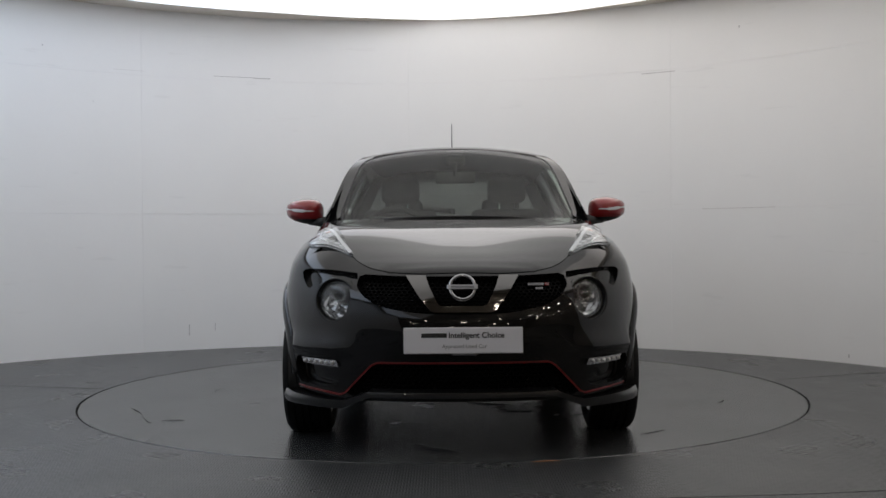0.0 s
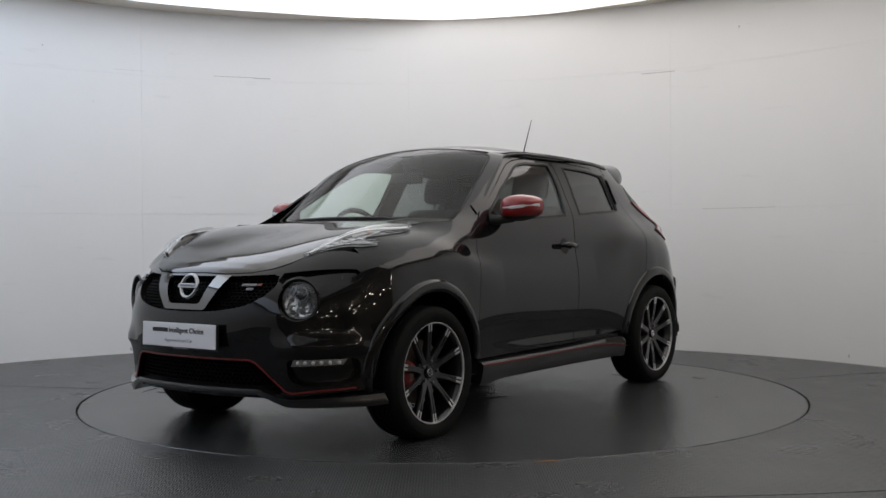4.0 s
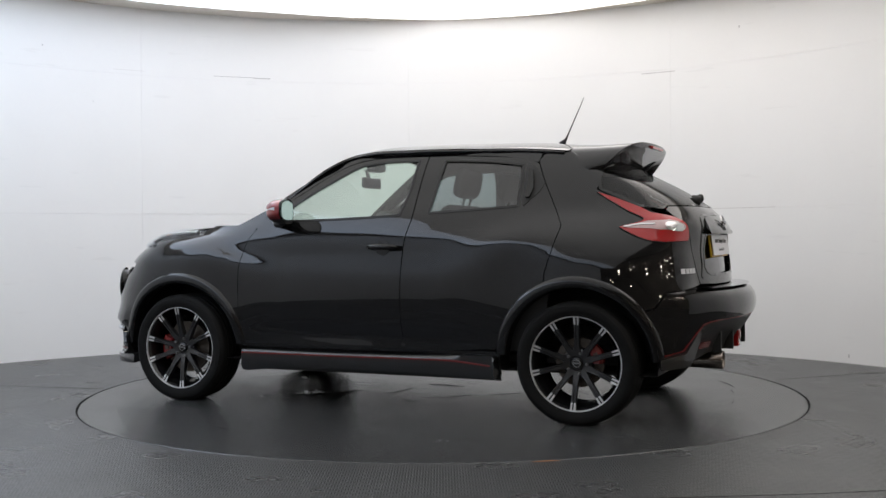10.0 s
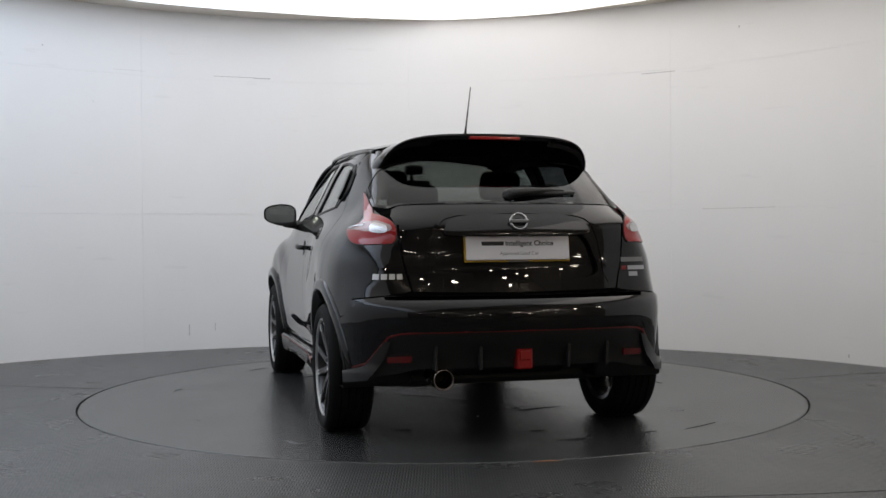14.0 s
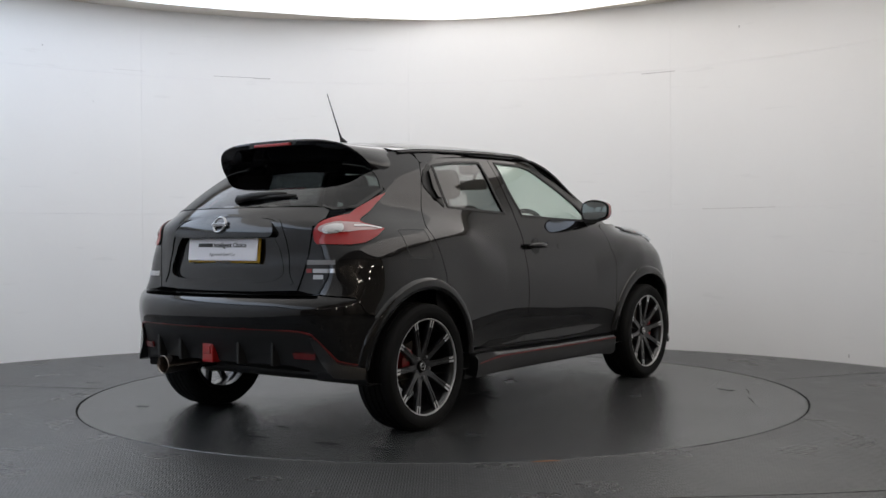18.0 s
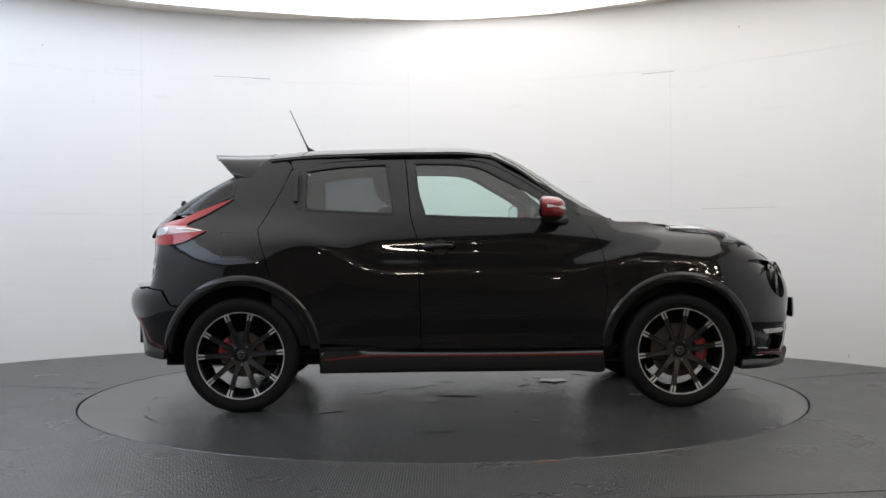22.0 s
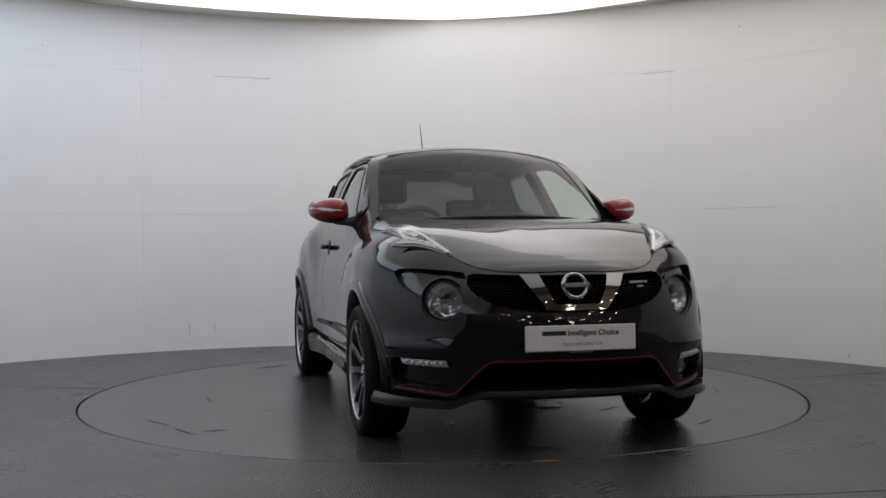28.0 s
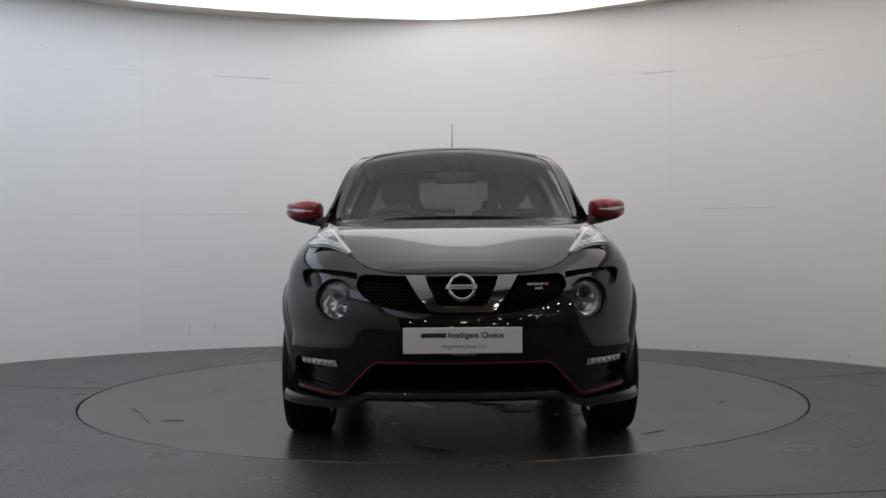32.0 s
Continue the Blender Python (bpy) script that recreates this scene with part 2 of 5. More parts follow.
def ring_mesh(name, r0, r1, z, mat, cx=0.0, cy=0.0, seg=128, parent=None, label=""):
    v, f = [], []
    for i in range(seg):
        t = 2 * math.pi * i / seg
        v += [(cx + r0 * math.cos(t), cy + r0 * math.sin(t), z), (cx + r1 * math.cos(t), cy + r1 * math.sin(t), z)]
    for i in range(seg):
        a, b = 2 * i, 2 * ((i + 1) % seg)
        f.append((a, a + 1, b + 1, b))
    return mesh_object(name, v, f, mat, parent, label, smooth=False)


def build_floor():
    # the sheet reaches past the hall, with a round hole for the turntable
    seg = 128
    v, f = [], []
    for r in (TT_R + 0.006, 3.2, 6.0, 22.0):
        for i in range(seg):
            t = 2 * math.pi * i / seg
            v.append((r * math.cos(t), r * math.sin(t), 0))
    for k in range(3):
        for i in range(seg):
            j = (i + 1) % seg
            f.append((k * seg + i, (k + 1) * seg + i, (k + 1) * seg + j, k * seg + j))
    fl = mesh_object("floor", v, f, FLOORMAT, smooth=False)
    tagged(fl, "dark grey rubber studio floor with raised tread pattern", "floor", kind="structure")
    # worn orange marking at the edge of the turntable, and the joints of the rubber sheets
    mark = [(2.262 * math.cos(radians(a)), 2.262 * math.sin(radians(a)), .0008) for a in np.linspace(-80.2, -76.8, 5)]
    part("floor_mark", tube(mark, [.001, .004, .0045, .004, .001], 6), ORANGE, fl, "worn orange line of paint")
    for x0, y0, x1, y1 in ((-2.6, -2.2, -1.2, -3.6), (-1.15, -3.05, 1.4, -2.85), (1.4, -2.85, 3.4, -2.55), (-.4, -3.02, -.1, -4.4), (-3.4, .5, -2.25, .2), (2.3, .4, 3.3, .8)):
        part("sheet_joint", tube([(x0, y0, .0004), ((x0 + x1) / 2, (y0 + y1) / 2, .0004), (x1, y1, .0004)], .0016, 6), SEAL, fl)
    ring_mesh("floor_gap", TT_R - 0.03, TT_R + 0.03, -0.03, SEAL, parent=fl, label="dark gap round the turntable")


def build_turntable():
    bm = lathe([(0.0001, 0.0), (TT_R - 0.012, 0.0), (TT_R - 0.006, -0.004), (TT_R - 0.006, -0.05), (0.0001, -0.05)], 128, "z")
    tt = part("turntable", bm, DISCMAT, None)
    tagged(tt, "round dark grey rubber turntable set flush in the floor", "turntable")
    # the mat has lifted here and there in low blisters
    rnd = random.Random(11)
    for i in range(13):
        r, a = rnd.uniform(0.1, 1.9), rnd.uniform(0, 2 * math.pi)
        ln, wd, h = rnd.uniform(.06, .16), rnd.uniform(.02, .05), rnd.uniform(.002, .005)
        bm = bmesh.new()
        bmesh.ops.create_uvsphere(bm, u_segments=16, v_segments=10, radius=1)
        for v in bm.verts:
            k = 1 + .25 * math.sin(3 * math.atan2(v.co.y, v.co.x) + i)
            v.co = (v.co.x * ln * k, v.co.y * wd * k, max(v.co.z, -.2) * h)
        bm.transform(Matrix.Translation((r * math.cos(a), r * math.sin(a), 0)) @ pose(0, 0, 0, 0, 0, rnd.uniform(0, 180)))
        part("blister", bm, DISCMAT, tt, smooth=True)
    # one larger flap of the mat has come loose and lies slightly tilted
    out = [(.10 * math.cos(a) * (1 + .22 * math.sin(3 * a + 1)), .085 * math.sin(a) * (1 + .25 * math.sin(5 * a))) for a in np.linspace(0, 2 * math.pi, 28, endpoint=False)]
    a = radians(27.8)
    part("loose_flap", prism(out, .003, Matrix.Translation((.865 * math.cos(a), .865 * math.sin(a), .0035)) @ pose(0, 0, 0, 0, 1.2, 40)), FLAPMAT, tt, "worn shiny flap of the mat")
    # dull scratches left by tyres
    rnd = random.Random(4)
    for i in range(16):
        r, b, w = rnd.uniform(.5, 2.05), rnd.uniform(0, 2 * math.pi), rnd.uniform(.04, .16)
        pts = [(r * math.cos(b + k * w / 3), (r + .02 * math.sin(i + k)) * math.sin(b + k * w / 3), .0008) for k in range(4)]
        o = part("scratch", tube(pts, [.0005, .002, .002, .0005], 6), SCRATCH, tt)
    return tt


def wall_path(u):
    """Plan of the wall: u runs from the open end of the west side round the bow to the open end of the east side; 0 is the middle of the bow."""
    q = math.pi / 2 * RR
    if abs(u) <= q:
        a = u / RR
        return Vector((RC.x + RR * math.sin(a), RC.y + RR * math.cos(a))), Vector((math.sin(a), math.cos(a)))
    k = abs(u) - q
    sg = 1 if u > 0 else -1
    x1 = 3.95 if u > 0 else -4.05
    x0 = RC.x + sg * RR
    return Vector((x0 + (x1 - x0) * k / WEST, RC.y - k)), Vector((sg, 0.0))


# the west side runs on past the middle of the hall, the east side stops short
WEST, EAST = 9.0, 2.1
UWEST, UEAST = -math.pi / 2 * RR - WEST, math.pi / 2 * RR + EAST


def wall_panel(name, u0, u1, z0, z1, inset, mat, parent, thick=0.05, seg=14):
    v, f = [], []
    for i in range(seg + 1):
        p, n = wall_path(u0 + (u1 - u0) * i / seg)
        for d in (inset, inset + thick):
            for z in (z0, z1):
                v.append((p.x + n.x * d, p.y + n.y * d, z))
    for i in range(seg):
        k, n = 4 * i, 4 * (i + 1)
        f += [(k, n, n + 1, k + 1), (k + 2, k + 3, n + 3, n + 2), (k, k + 2, n + 2, n), (k + 1, n + 1, n + 3, k + 3)]
    e = 4 * seg
    f += [(0, 1, 3, 2), (e, e + 2, e + 3, e + 1)]
    ob = mesh_object(name, v, f, mat, parent)
    ob.data.set_sharp_from_angle(angle=radians(40))
    return ob


def build_wall():
    wall = new("wall_round")
    tagged(wall, "white painted curved studio wall of butted panels", "wall", kind="structure")
    joints = [UWEST] + [0.117 + 2.44 * k for k in range(-7, 7) if UWEST + 0.5 < 0.117 + 2.44 * k < UEAST - 0.5] + [UEAST]
    levels = [0.0, 1.22, 2.44, WALL_H]
    g = 0.0005
    for a0, a1 in zip(joints, joints[1:]):
        for z0, z1 in zip(levels, levels[1:]):
            wall_panel("panel", a0 + g, a1 - g, z0 + g * (z0 > 0), z1 - g, 0.0, WALLMAT, wall)
    # scuffs and lifted joint edges
    for u0, u1, z0, z1, mt in ((-1.924, -1.916, .13, .23, SCUFF), (-1.69, -1.684, .165, .235, SCUFF), (-1.68, -1.30, 2.468, 2.473, SCUFF), (-1.32, -1.165, 2.462, 2.470, SCUFF), (-2.56, -2.30, 2.474, 2.478, SCUFFLIGHT),
                               (2.29, 2.60, 2.414, 2.421, SCUFF), (2.75, 3.06, 2.424, 2.431, WALLMAT), (3.176, 3.186, 2.715, 2.735, SCUFF), (4.128, 4.14, .045, .07, SCUFF), (2.84, 3.5, 1.216, 1.223, SCUFFLIGHT), (-2.745, -2.738, 2.176, 2.188, SCUFF), (-3.172, -3.164, 2.612, 2.626, SCUFF)):
        wall_panel("scuff", u0, u1, z0, z1, -0.0012, mt, wall, 0.0022, 3)
    wall_panel("backing", UWEST, UEAST, 0.0, WALL_H, 0.053, WALLMAT, wall, 0.03, 160)


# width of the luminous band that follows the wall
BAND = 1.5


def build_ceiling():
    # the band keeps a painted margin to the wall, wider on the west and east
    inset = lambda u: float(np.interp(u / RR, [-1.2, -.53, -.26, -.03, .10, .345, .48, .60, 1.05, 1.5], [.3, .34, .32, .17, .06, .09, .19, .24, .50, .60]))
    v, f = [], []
    # past the bow the band is unseen, added to light the mirrored west wall
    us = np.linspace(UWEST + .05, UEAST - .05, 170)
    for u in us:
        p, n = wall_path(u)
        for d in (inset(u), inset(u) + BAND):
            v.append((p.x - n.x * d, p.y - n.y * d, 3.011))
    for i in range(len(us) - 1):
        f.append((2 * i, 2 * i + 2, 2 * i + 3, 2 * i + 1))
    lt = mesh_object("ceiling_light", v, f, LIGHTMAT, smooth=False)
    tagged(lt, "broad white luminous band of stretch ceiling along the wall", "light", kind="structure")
    bm = bmesh.new()
    bm.faces.new([bm.verts.new(q) for q in v[1::2]])
    mid = part("ceiling_fill", bm, FILLFABRIC, None)
    tagged(mid, "unseen stretch ceiling inside the bright band, given a dim added glow", "light", kind="structure")
    pts = [wall_path(u) for u in np.linspace(UWEST, UEAST, 150)]
    bm = bmesh.new()
    bm.faces.new([bm.verts.new((p.x + n.x * 0.04, p.y + n.y * 0.04, 3.021)) for p, n in pts])
    rim = part("ceiling_rim", bm, RIMMAT, None)
    tagged(rim, "beige painted ceiling inside the luminous band", "ceiling", kind="structure")
    c = part("ceiling", box(-9, 9, -18, 6, 4.2, 4.3), HALLDARK, None)
    tagged(c, "dark hall ceiling above the studio", "ceiling", kind="structure")


def build_hall():
    # dark workshop behind the camera, closed round
    for nm, b in (("wall_south", (-9, 9, -18.2, -18.0, 0, 4.2)), ("wall_west", (-9.2, -9, -18.2, 6, 0, 4.2)), ("wall_east", (9, 9.2, -18.2, 6, 0, 4.2)), ("wall_north", (-9.2, 9.2, 6, 6.2, 0, 4.2))):
        w = part(nm, box(*b), HALLDARK, None)
        tagged(w, "dark plain hall wall", "wall", kind="structure")
    rnd = random.Random(5)
    spots = [(rnd.uniform(-5, 5), rnd.uniform(-17, -11.5)) for i in range(11)] + [(rnd.uniform(4.6, 8.6), rnd.uniform(-13, -3.6)) for i in range(18)]
    for x, y in spots:
        z = rnd.uniform(2.4, 3.8)
        w = rnd.uniform(0.07, 0.24)
        l = part("hall_lamp", box(x - w / 2, x + w / 2, y - 0.06, y + 0.06, z, z + 0.05, 0.01), SPOTMAT, None)
        tagged(l, "small warm lamp hung below the hall ceiling", "lamp", "hall lamps")
        part("lamp_rod", tube([(x, y, z + .05), (x, y, 4.2)], .01, 6), HALLDARK, l)


build_floor()
TURNTABLE = build_turntable()
build_wall()
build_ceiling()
build_hall()
# ---- car: body surface ----
# x forward, y to the car's left, z up, origin on the ground midway between the axles
LEVELS = np.array([0.18, 0.30, 0.42, 0.54, 0.66, 0.78, 0.90, 0.99, 1.06, 1.12, 1.24, 1.36, 1.48])
STATIONS = []


def station(x, y, turn, *offsets):
    """An upright profile of the body: a base point in plan, its outward bearing, and offsets outward level by level."""
    a = radians(turn)
    o = np.array(offsets)
    STATIONS.append(np.stack([x + o * math.cos(a), y + o * math.sin(a)], 1))


station(2.100, 0.00, 0, -.055, -.035, -.015, .015, .000, -.050, -.212, -.450, -.60, -.72, -.90, -1.05, -1.2)
station(2.090, 0.20, 4, -.055, -.035, -.015, .012, .000, -.050, -.212, -.445, -.60, -.72, -.90, -1.05, -1.2)
station(2.045, 0.40, 16, -.050, -.030, -.010, .005, .000, -.050, -.205, -.410, -.56, -.68, -.88, -1.05, -1.2)
station(1.950, 0.59, 34, -.030, -.015, .000, .000, -.008, -.055, -.172, -.330, -.47, -.60, -.80, -1.0, -1.2)
station(1.800, 0.735, 56, -.015, -.003, .008, .005, -.003, -.036, -.108, -.238, -.360, -.40, -.62, -.80, -1.0)
station(1.580, 0.835, 76, -.020, .000, .010, .015, .014, -.004, -.052, -.152, -.310, -.30, -.46, -.60, -.75)
station(1.270, 0.865, 90, -.020, .000, .010, .015, .015, .004, -.026, -.100, -.235, -.24, -.34, -.42, -.50)
station(0.950, 0.855, 90, -.052, -.030, -.014, -.002, .000, -.008, -.030, -.062, -.115, -.16, -.22, -.30, -.40)
station(0.600, 0.845, 90, -.064, -.048, -.027, -.007, .000, -.006, -.028, -.042, -.066, -.090, -.15, -.22, -.31)
station(0.100, 0.840, 90, -.066, -.050, -.030, -.009, .000, -.005, -.026, -.037, -.054, -.072, -.128, -.19, -.265)
station(-0.450, 0.845, 90, -.066, -.050, -.030, -.009, .000, -.005, -.026, -.038, -.058, -.077, -.133, -.19, -.265)
station(-0.850, 0.860, 90, -.052, -.030, -.014, -.003, .000, -.005, -.020, -.038, -.070, -.098, -.157, -.21, -.285)
station(-1.270, 0.872, 90, -.020, .000, .010, .013, .010, .002, -.018, -.056, -.112, -.160, -.222, -.278, -.35)
station(-1.580, 0.835, 98, -.015, .000, .010, .012, .008, -.004, -.026, -.066, -.112, -.162, -.240, -.310, -.39)
station(-1.790, 0.735, 124, -.030, -.010, .012, .022, .016, -.022, -.046, -.074, -.098, -.148, -.265, -.385, -.50)
station(-1.910, 0.56, 150, -.090, -.060, -.025, .020, .022, -.060, -.095, -.100, -.112, -.160, -.300, -.475, -.66)
station(-1.985, 0.30, 170, -.120, -.090, -.050, .022, .022, -.078, -.122, -.128, -.136, -.178, -.335, -.555, -.79)
station(-2.010, 0.00, 180, -.125, -.095, -.052, .022, .022, -.080, -.130, -.138, -.144, -.184, -.345, -.57, -.81)
NET = np.stack(STATIONS)


def crown(level, *xy):
    """Plan of the cabin's tail at one of the upper levels: points for the last six stations."""
    NET[-6:, level] = xy


crown(9, (-1.27, .712), (-1.56, .672), (-1.685, .60), (-1.765, .47), (-1.815, .25), (-1.826, 0))
crown(10, (-1.27, .652), (-1.47, .607), (-1.555, .545), (-1.615, .42), (-1.655, .22), (-1.665, 0))
crown(11, (-1.23, .596), (-1.32, .562), (-1.365, .505), (-1.40, .38), (-1.43, .20), (-1.44, 0))
crown(12, (-1.12, .535), (-1.13, .505), (-1.15, .44), (-1.17, .33), (-1.19, .18), (-1.20, 0))
_d = np.linalg.norm(np.diff(NET[:, 4], axis=0), axis=1)
SPOS = np.concatenate([[0], np.cumsum(_d)])
SMAX = SPOS[-1]


def hermite(t, xs, ys):
    """Smooth curve through knots; ys may carry further axes, t is one value per row of those or a plain array."""
    t = np.clip(t, xs[0], xs[-1])
    m = np.zeros_like(ys)
    h = np.diff(xs)
    sh = (slice(None),) + (None,) * (ys.ndim - 1)
    dl = np.diff(ys, axis=0) / h[sh]
    m[1:-1] = (dl[:-1] * h[1:][sh] + dl[1:] * h[:-1][sh]) / (h[:-1] + h[1:])[sh]
    m[0], m[-1] = dl[0], dl[-1]
    i = np.clip(np.searchsorted(xs, t, side="right") - 1, 0, len(xs) - 2)
    w = ((t - xs[i]) / h[i])
    st = (slice(None),) + (None,) * (ys.ndim - 1)
    w, hh = w[st], h[i][st]
    return ((1 + 2 * w) * (1 - w) ** 2 * ys[i] + w * (1 - w) ** 2 * hh * m[i] + w * w * (3 - 2 * w) * ys[i + 1] + w * w * (w - 1) * hh * m[i + 1])


def W(s, z):
    """Body wall: s metres along the waist from the nose round the left side to the tail, z height; past the centre line it goes on on the other side."""
    s, z = np.atleast_1d(np.asarray(s, float)), np.atleast_1d(np.asarray(z, float))
    flip = np.where((s < 0) | (s > SMAX), -1.0, 1.0)
    s = np.abs(s)
    s = np.where(s > SMAX, 2 * SMAX - s, s)
    col = hermite(z, LEVELS, np.ascontiguousarray(NET.transpose(1, 0, 2)))
    mir = col * [1, -1]
    col = np.concatenate([mir[:, 1:2], col, mir[:, -2:-1]], 1)
    xs = np.concatenate([[-SPOS[1]], SPOS, [2 * SMAX - SPOS[-2]]])
    n = len(s)
    h = np.diff(xs)
    i = np.clip(np.searchsorted(xs, s, side="right") - 1, 1, len(xs) - 3)
    k = np.arange(n)
    p0, p1, p2, p3 = col[k, i - 1], col[k, i], col[k, i + 1], col[k, i + 2]
    h0, h1, h2 = h[i - 1][:, None], h[i][:, None], h[i + 1][:, None]
    d0, d1, d2 = (p1 - p0) / h0, (p2 - p1) / h1, (p3 - p2) / h2
    m1 = (d0 * h1 + d1 * h0) / (h0 + h1)
    m2 = (d1 * h2 + d2 * h1) / (h1 + h2)
    w = ((s - xs[i]) / h[i])[:, None]
    p = (1 + 2 * w) * (1 - w) ** 2 * p1 + w * (1 - w) ** 2 * h1 * m1 + w * w * (3 - 2 * w) * p2 + w * w * (w - 1) * h1 * m2
    # haunch over the rear wheel, and the crest of the front wing that dies away in the door
    x = p[:, 0]
    zh = hermite(x, np.array([-1.3, -1.1, -.9, -.7, -.5]), np.array([1.035, 1.025, .985, .91, .84]))
    ah = hermite(x, np.array([-1.5, -1.15, -.85, -.62, -.45]), np.array([0, .014, .020, .009, 0]))
    zf = hermite(x, np.array([.62, .85, 1.0, 1.25, 1.5]), np.array([.80, .845, .885, .935, .95]))
    af = hermite(x, np.array([.58, .80, .95, 1.15, 1.45]), np.array([0, .014, .022, .014, 0]))
    al = hermite(x, np.array([-.85, -.70, -.2, .5, .85]), np.array([0, .004, .008, .007, 0])) * (np.abs(x) < .85)
    p[:, 1] += (p[:, 1] > .4) * (ah * np.exp(-((z - zh) / np.where(z > zh, .09, .14)) ** 2) + af * np.exp(-((z - zf) / np.where(z > zf, .055, .12)) ** 2)
                                 + al * (.45 * np.exp(-((z - .365) / .035) ** 2) - np.exp(-((z - .44 - .02 * (x - .8)) / .05) ** 2)))
    p[:, 1] *= flip
    return np.concatenate([p, z[:, None]], 1)


def s_of(axis, value, z, s0, s1):
    """The s in [s0, s1] at which the wall has the given x (axis 0) or y (axis 1) at height z."""
    value, z = np.atleast_1d(np.asarray(value, float)), np.atleast_1d(np.asarray(z, float))
    lo, hi = np.full(len(value), s0), np.full(len(value), s1)
    rising = W(hi, z)[:, axis] > W(lo, z)[:, axis]
    for _ in range(26):
        mid = (lo + hi) / 2
        up = (W(mid, z)[:, axis] < value) == rising
        lo, hi = np.where(up, mid, lo), np.where(up, hi, mid)
    return (lo + hi) / 2


def wall_s(uv):
    return W(uv[:, 0], uv[:, 1])


def wall_gate(uv):
    """The tail wall, dropping straight down below the plate towards a ledge on the bumper."""
    p = W(uv[:, 0], uv[:, 1])
    b = np.clip((.74 - np.abs(p[:, 1])) / .17, 0, 1)
    b = b * b * (3 - 2 * b)
    z = uv[:, 1] + (np.maximum(uv[:, 1], .86) - uv[:, 1]) * b
    p = W(uv[:, 0], z)
    p[:, 0] -= .25 * np.clip(.86 - uv[:, 1], 0, 1) ** 1.3 * b
    p[:, 2] = uv[:, 1]
    return p


HOODX = np.array([0.70, 0.97, 1.10, 1.30, 1.50, 1.70, 1.85, 1.93, 1.985, 2.03])
HOODZ = np.array([1.128, 1.099, 1.081, 1.044, .996, .943, .896, .864, .830, .76])
TOPX = np.array([-1.60, -1.40, -1.20, -.97, -.60, -.20, .10, .24, .343, .484, .721, .958, 1.10])
TOPZ = np.array([1.455, 1.490, 1.520, 1.545, 1.560, 1.565, 1.557, 1.532, 1.493, 1.412, 1.262, 1.117, 1.03])
CROWNX = np.array([-1.6, -.9, -.2, .2, .45, .7, 1.0])
CROWNC = np.array([.24, .22, .20, .21, .25, .29, .31])


def hood(uv):
    x, y = uv[:, 0], np.abs(uv[:, 1])
    z = hermite(x + 0.28 * y ** 2.2 * np.clip((x - 1.2) / 0.8, 0, 1), HOODX, HOODZ) - 0.05 * y ** 2 - 0.05 * np.clip(y - 0.5, 0, 1) ** 2
    # the flanks swell up to the lamps and the wing tops
    k, a, b = np.clip((y - .05) / .60, 0, 1), np.clip((x - .95) / .55, 0, 1), np.clip((2.02 - x) / .50, 0, 1)
    z = z + 0.046 * k * k * (3 - 2 * k) * a * a * (3 - 2 * a) * b * b * (3 - 2 * b)
    return np.stack([x, uv[:, 1], z], 1)


def upper(uv):
    x, y = uv[:, 0], uv[:, 1]
    z = hermite(x, TOPX, TOPZ) - hermite(x, CROWNX, CROWNC) * np.abs(y) ** 2.2
    return np.stack([x, y, z], 1)


def sm(pts, k=7, closed=False):
    """Smooth line through a few points."""
    p = np.array(pts, float)
    if closed:
        p = np.concatenate([p[-1:], p, p[:2]])
    else:
        p = np.concatenate([2 * p[:1] - p[1:2], p, 2 * p[-1:] - p[-2:-1]])
    out = []
    for i in range(1, len(p) - 2):
        for j in range(k):
            t = j / k
            a, b, c, d = p[i - 1], p[i], p[i + 1], p[i + 2]
            out.append(0.5 * (2 * b + (c - a) * t + (2 * a - 5 * b + 4 * c - d) * t * t + (3 * b - a - 3 * c + d) * t ** 3))
    if not closed:
        out.append(p[-2])
    return [tuple(q) for q in out]


def resample(loop, step):
    """Cut long straight sides of a closed outline into short ones."""
    out = []
    n = len(loop)
    for i in range(n):
        a, b = np.array(loop[i]), np.array(loop[(i + 1) % n])
        d = np.linalg.norm(b - a)
        if d < 1e-5:
            continue
        k = max(1, int(math.ceil(d / step)))
        out += [tuple(a + (b - a) * j / k) for j in range(k)]
    return out


def inside(pts, loop):
    x, y = pts[:, 0], pts[:, 1]
    c = np.zeros(len(pts), bool)
    p = np.array(loop)
    q = np.roll(p, -1, 0)
    for (x0, y0), (x1, y1) in zip(p, q):
        if y0 == y1:
            continue
        c ^= ((y0 > y) != (y1 > y)) & (x < (x1 - x0) * (y - y0) / (y1 - y0) + x0)
    return c


def near(pts, loop, d):
    p = np.array(loop)
    if not len(pts):
        return np.zeros(0, bool)
    return ((pts[:, None, :] - p[None]) ** 2).sum(2).min(1) < d * d


def surf_normals(F, uv, flip):
    e = 1e-3
    a = F(uv + [e, 0]) - F(uv - [e, 0])
    b = F(uv + [0, e]) - F(uv - [0, e])
    n = np.cross(a, b)
    n /= np.maximum(np.linalg.norm(n, axis=1), 1e-9)[:, None]
    return -n if flip else n


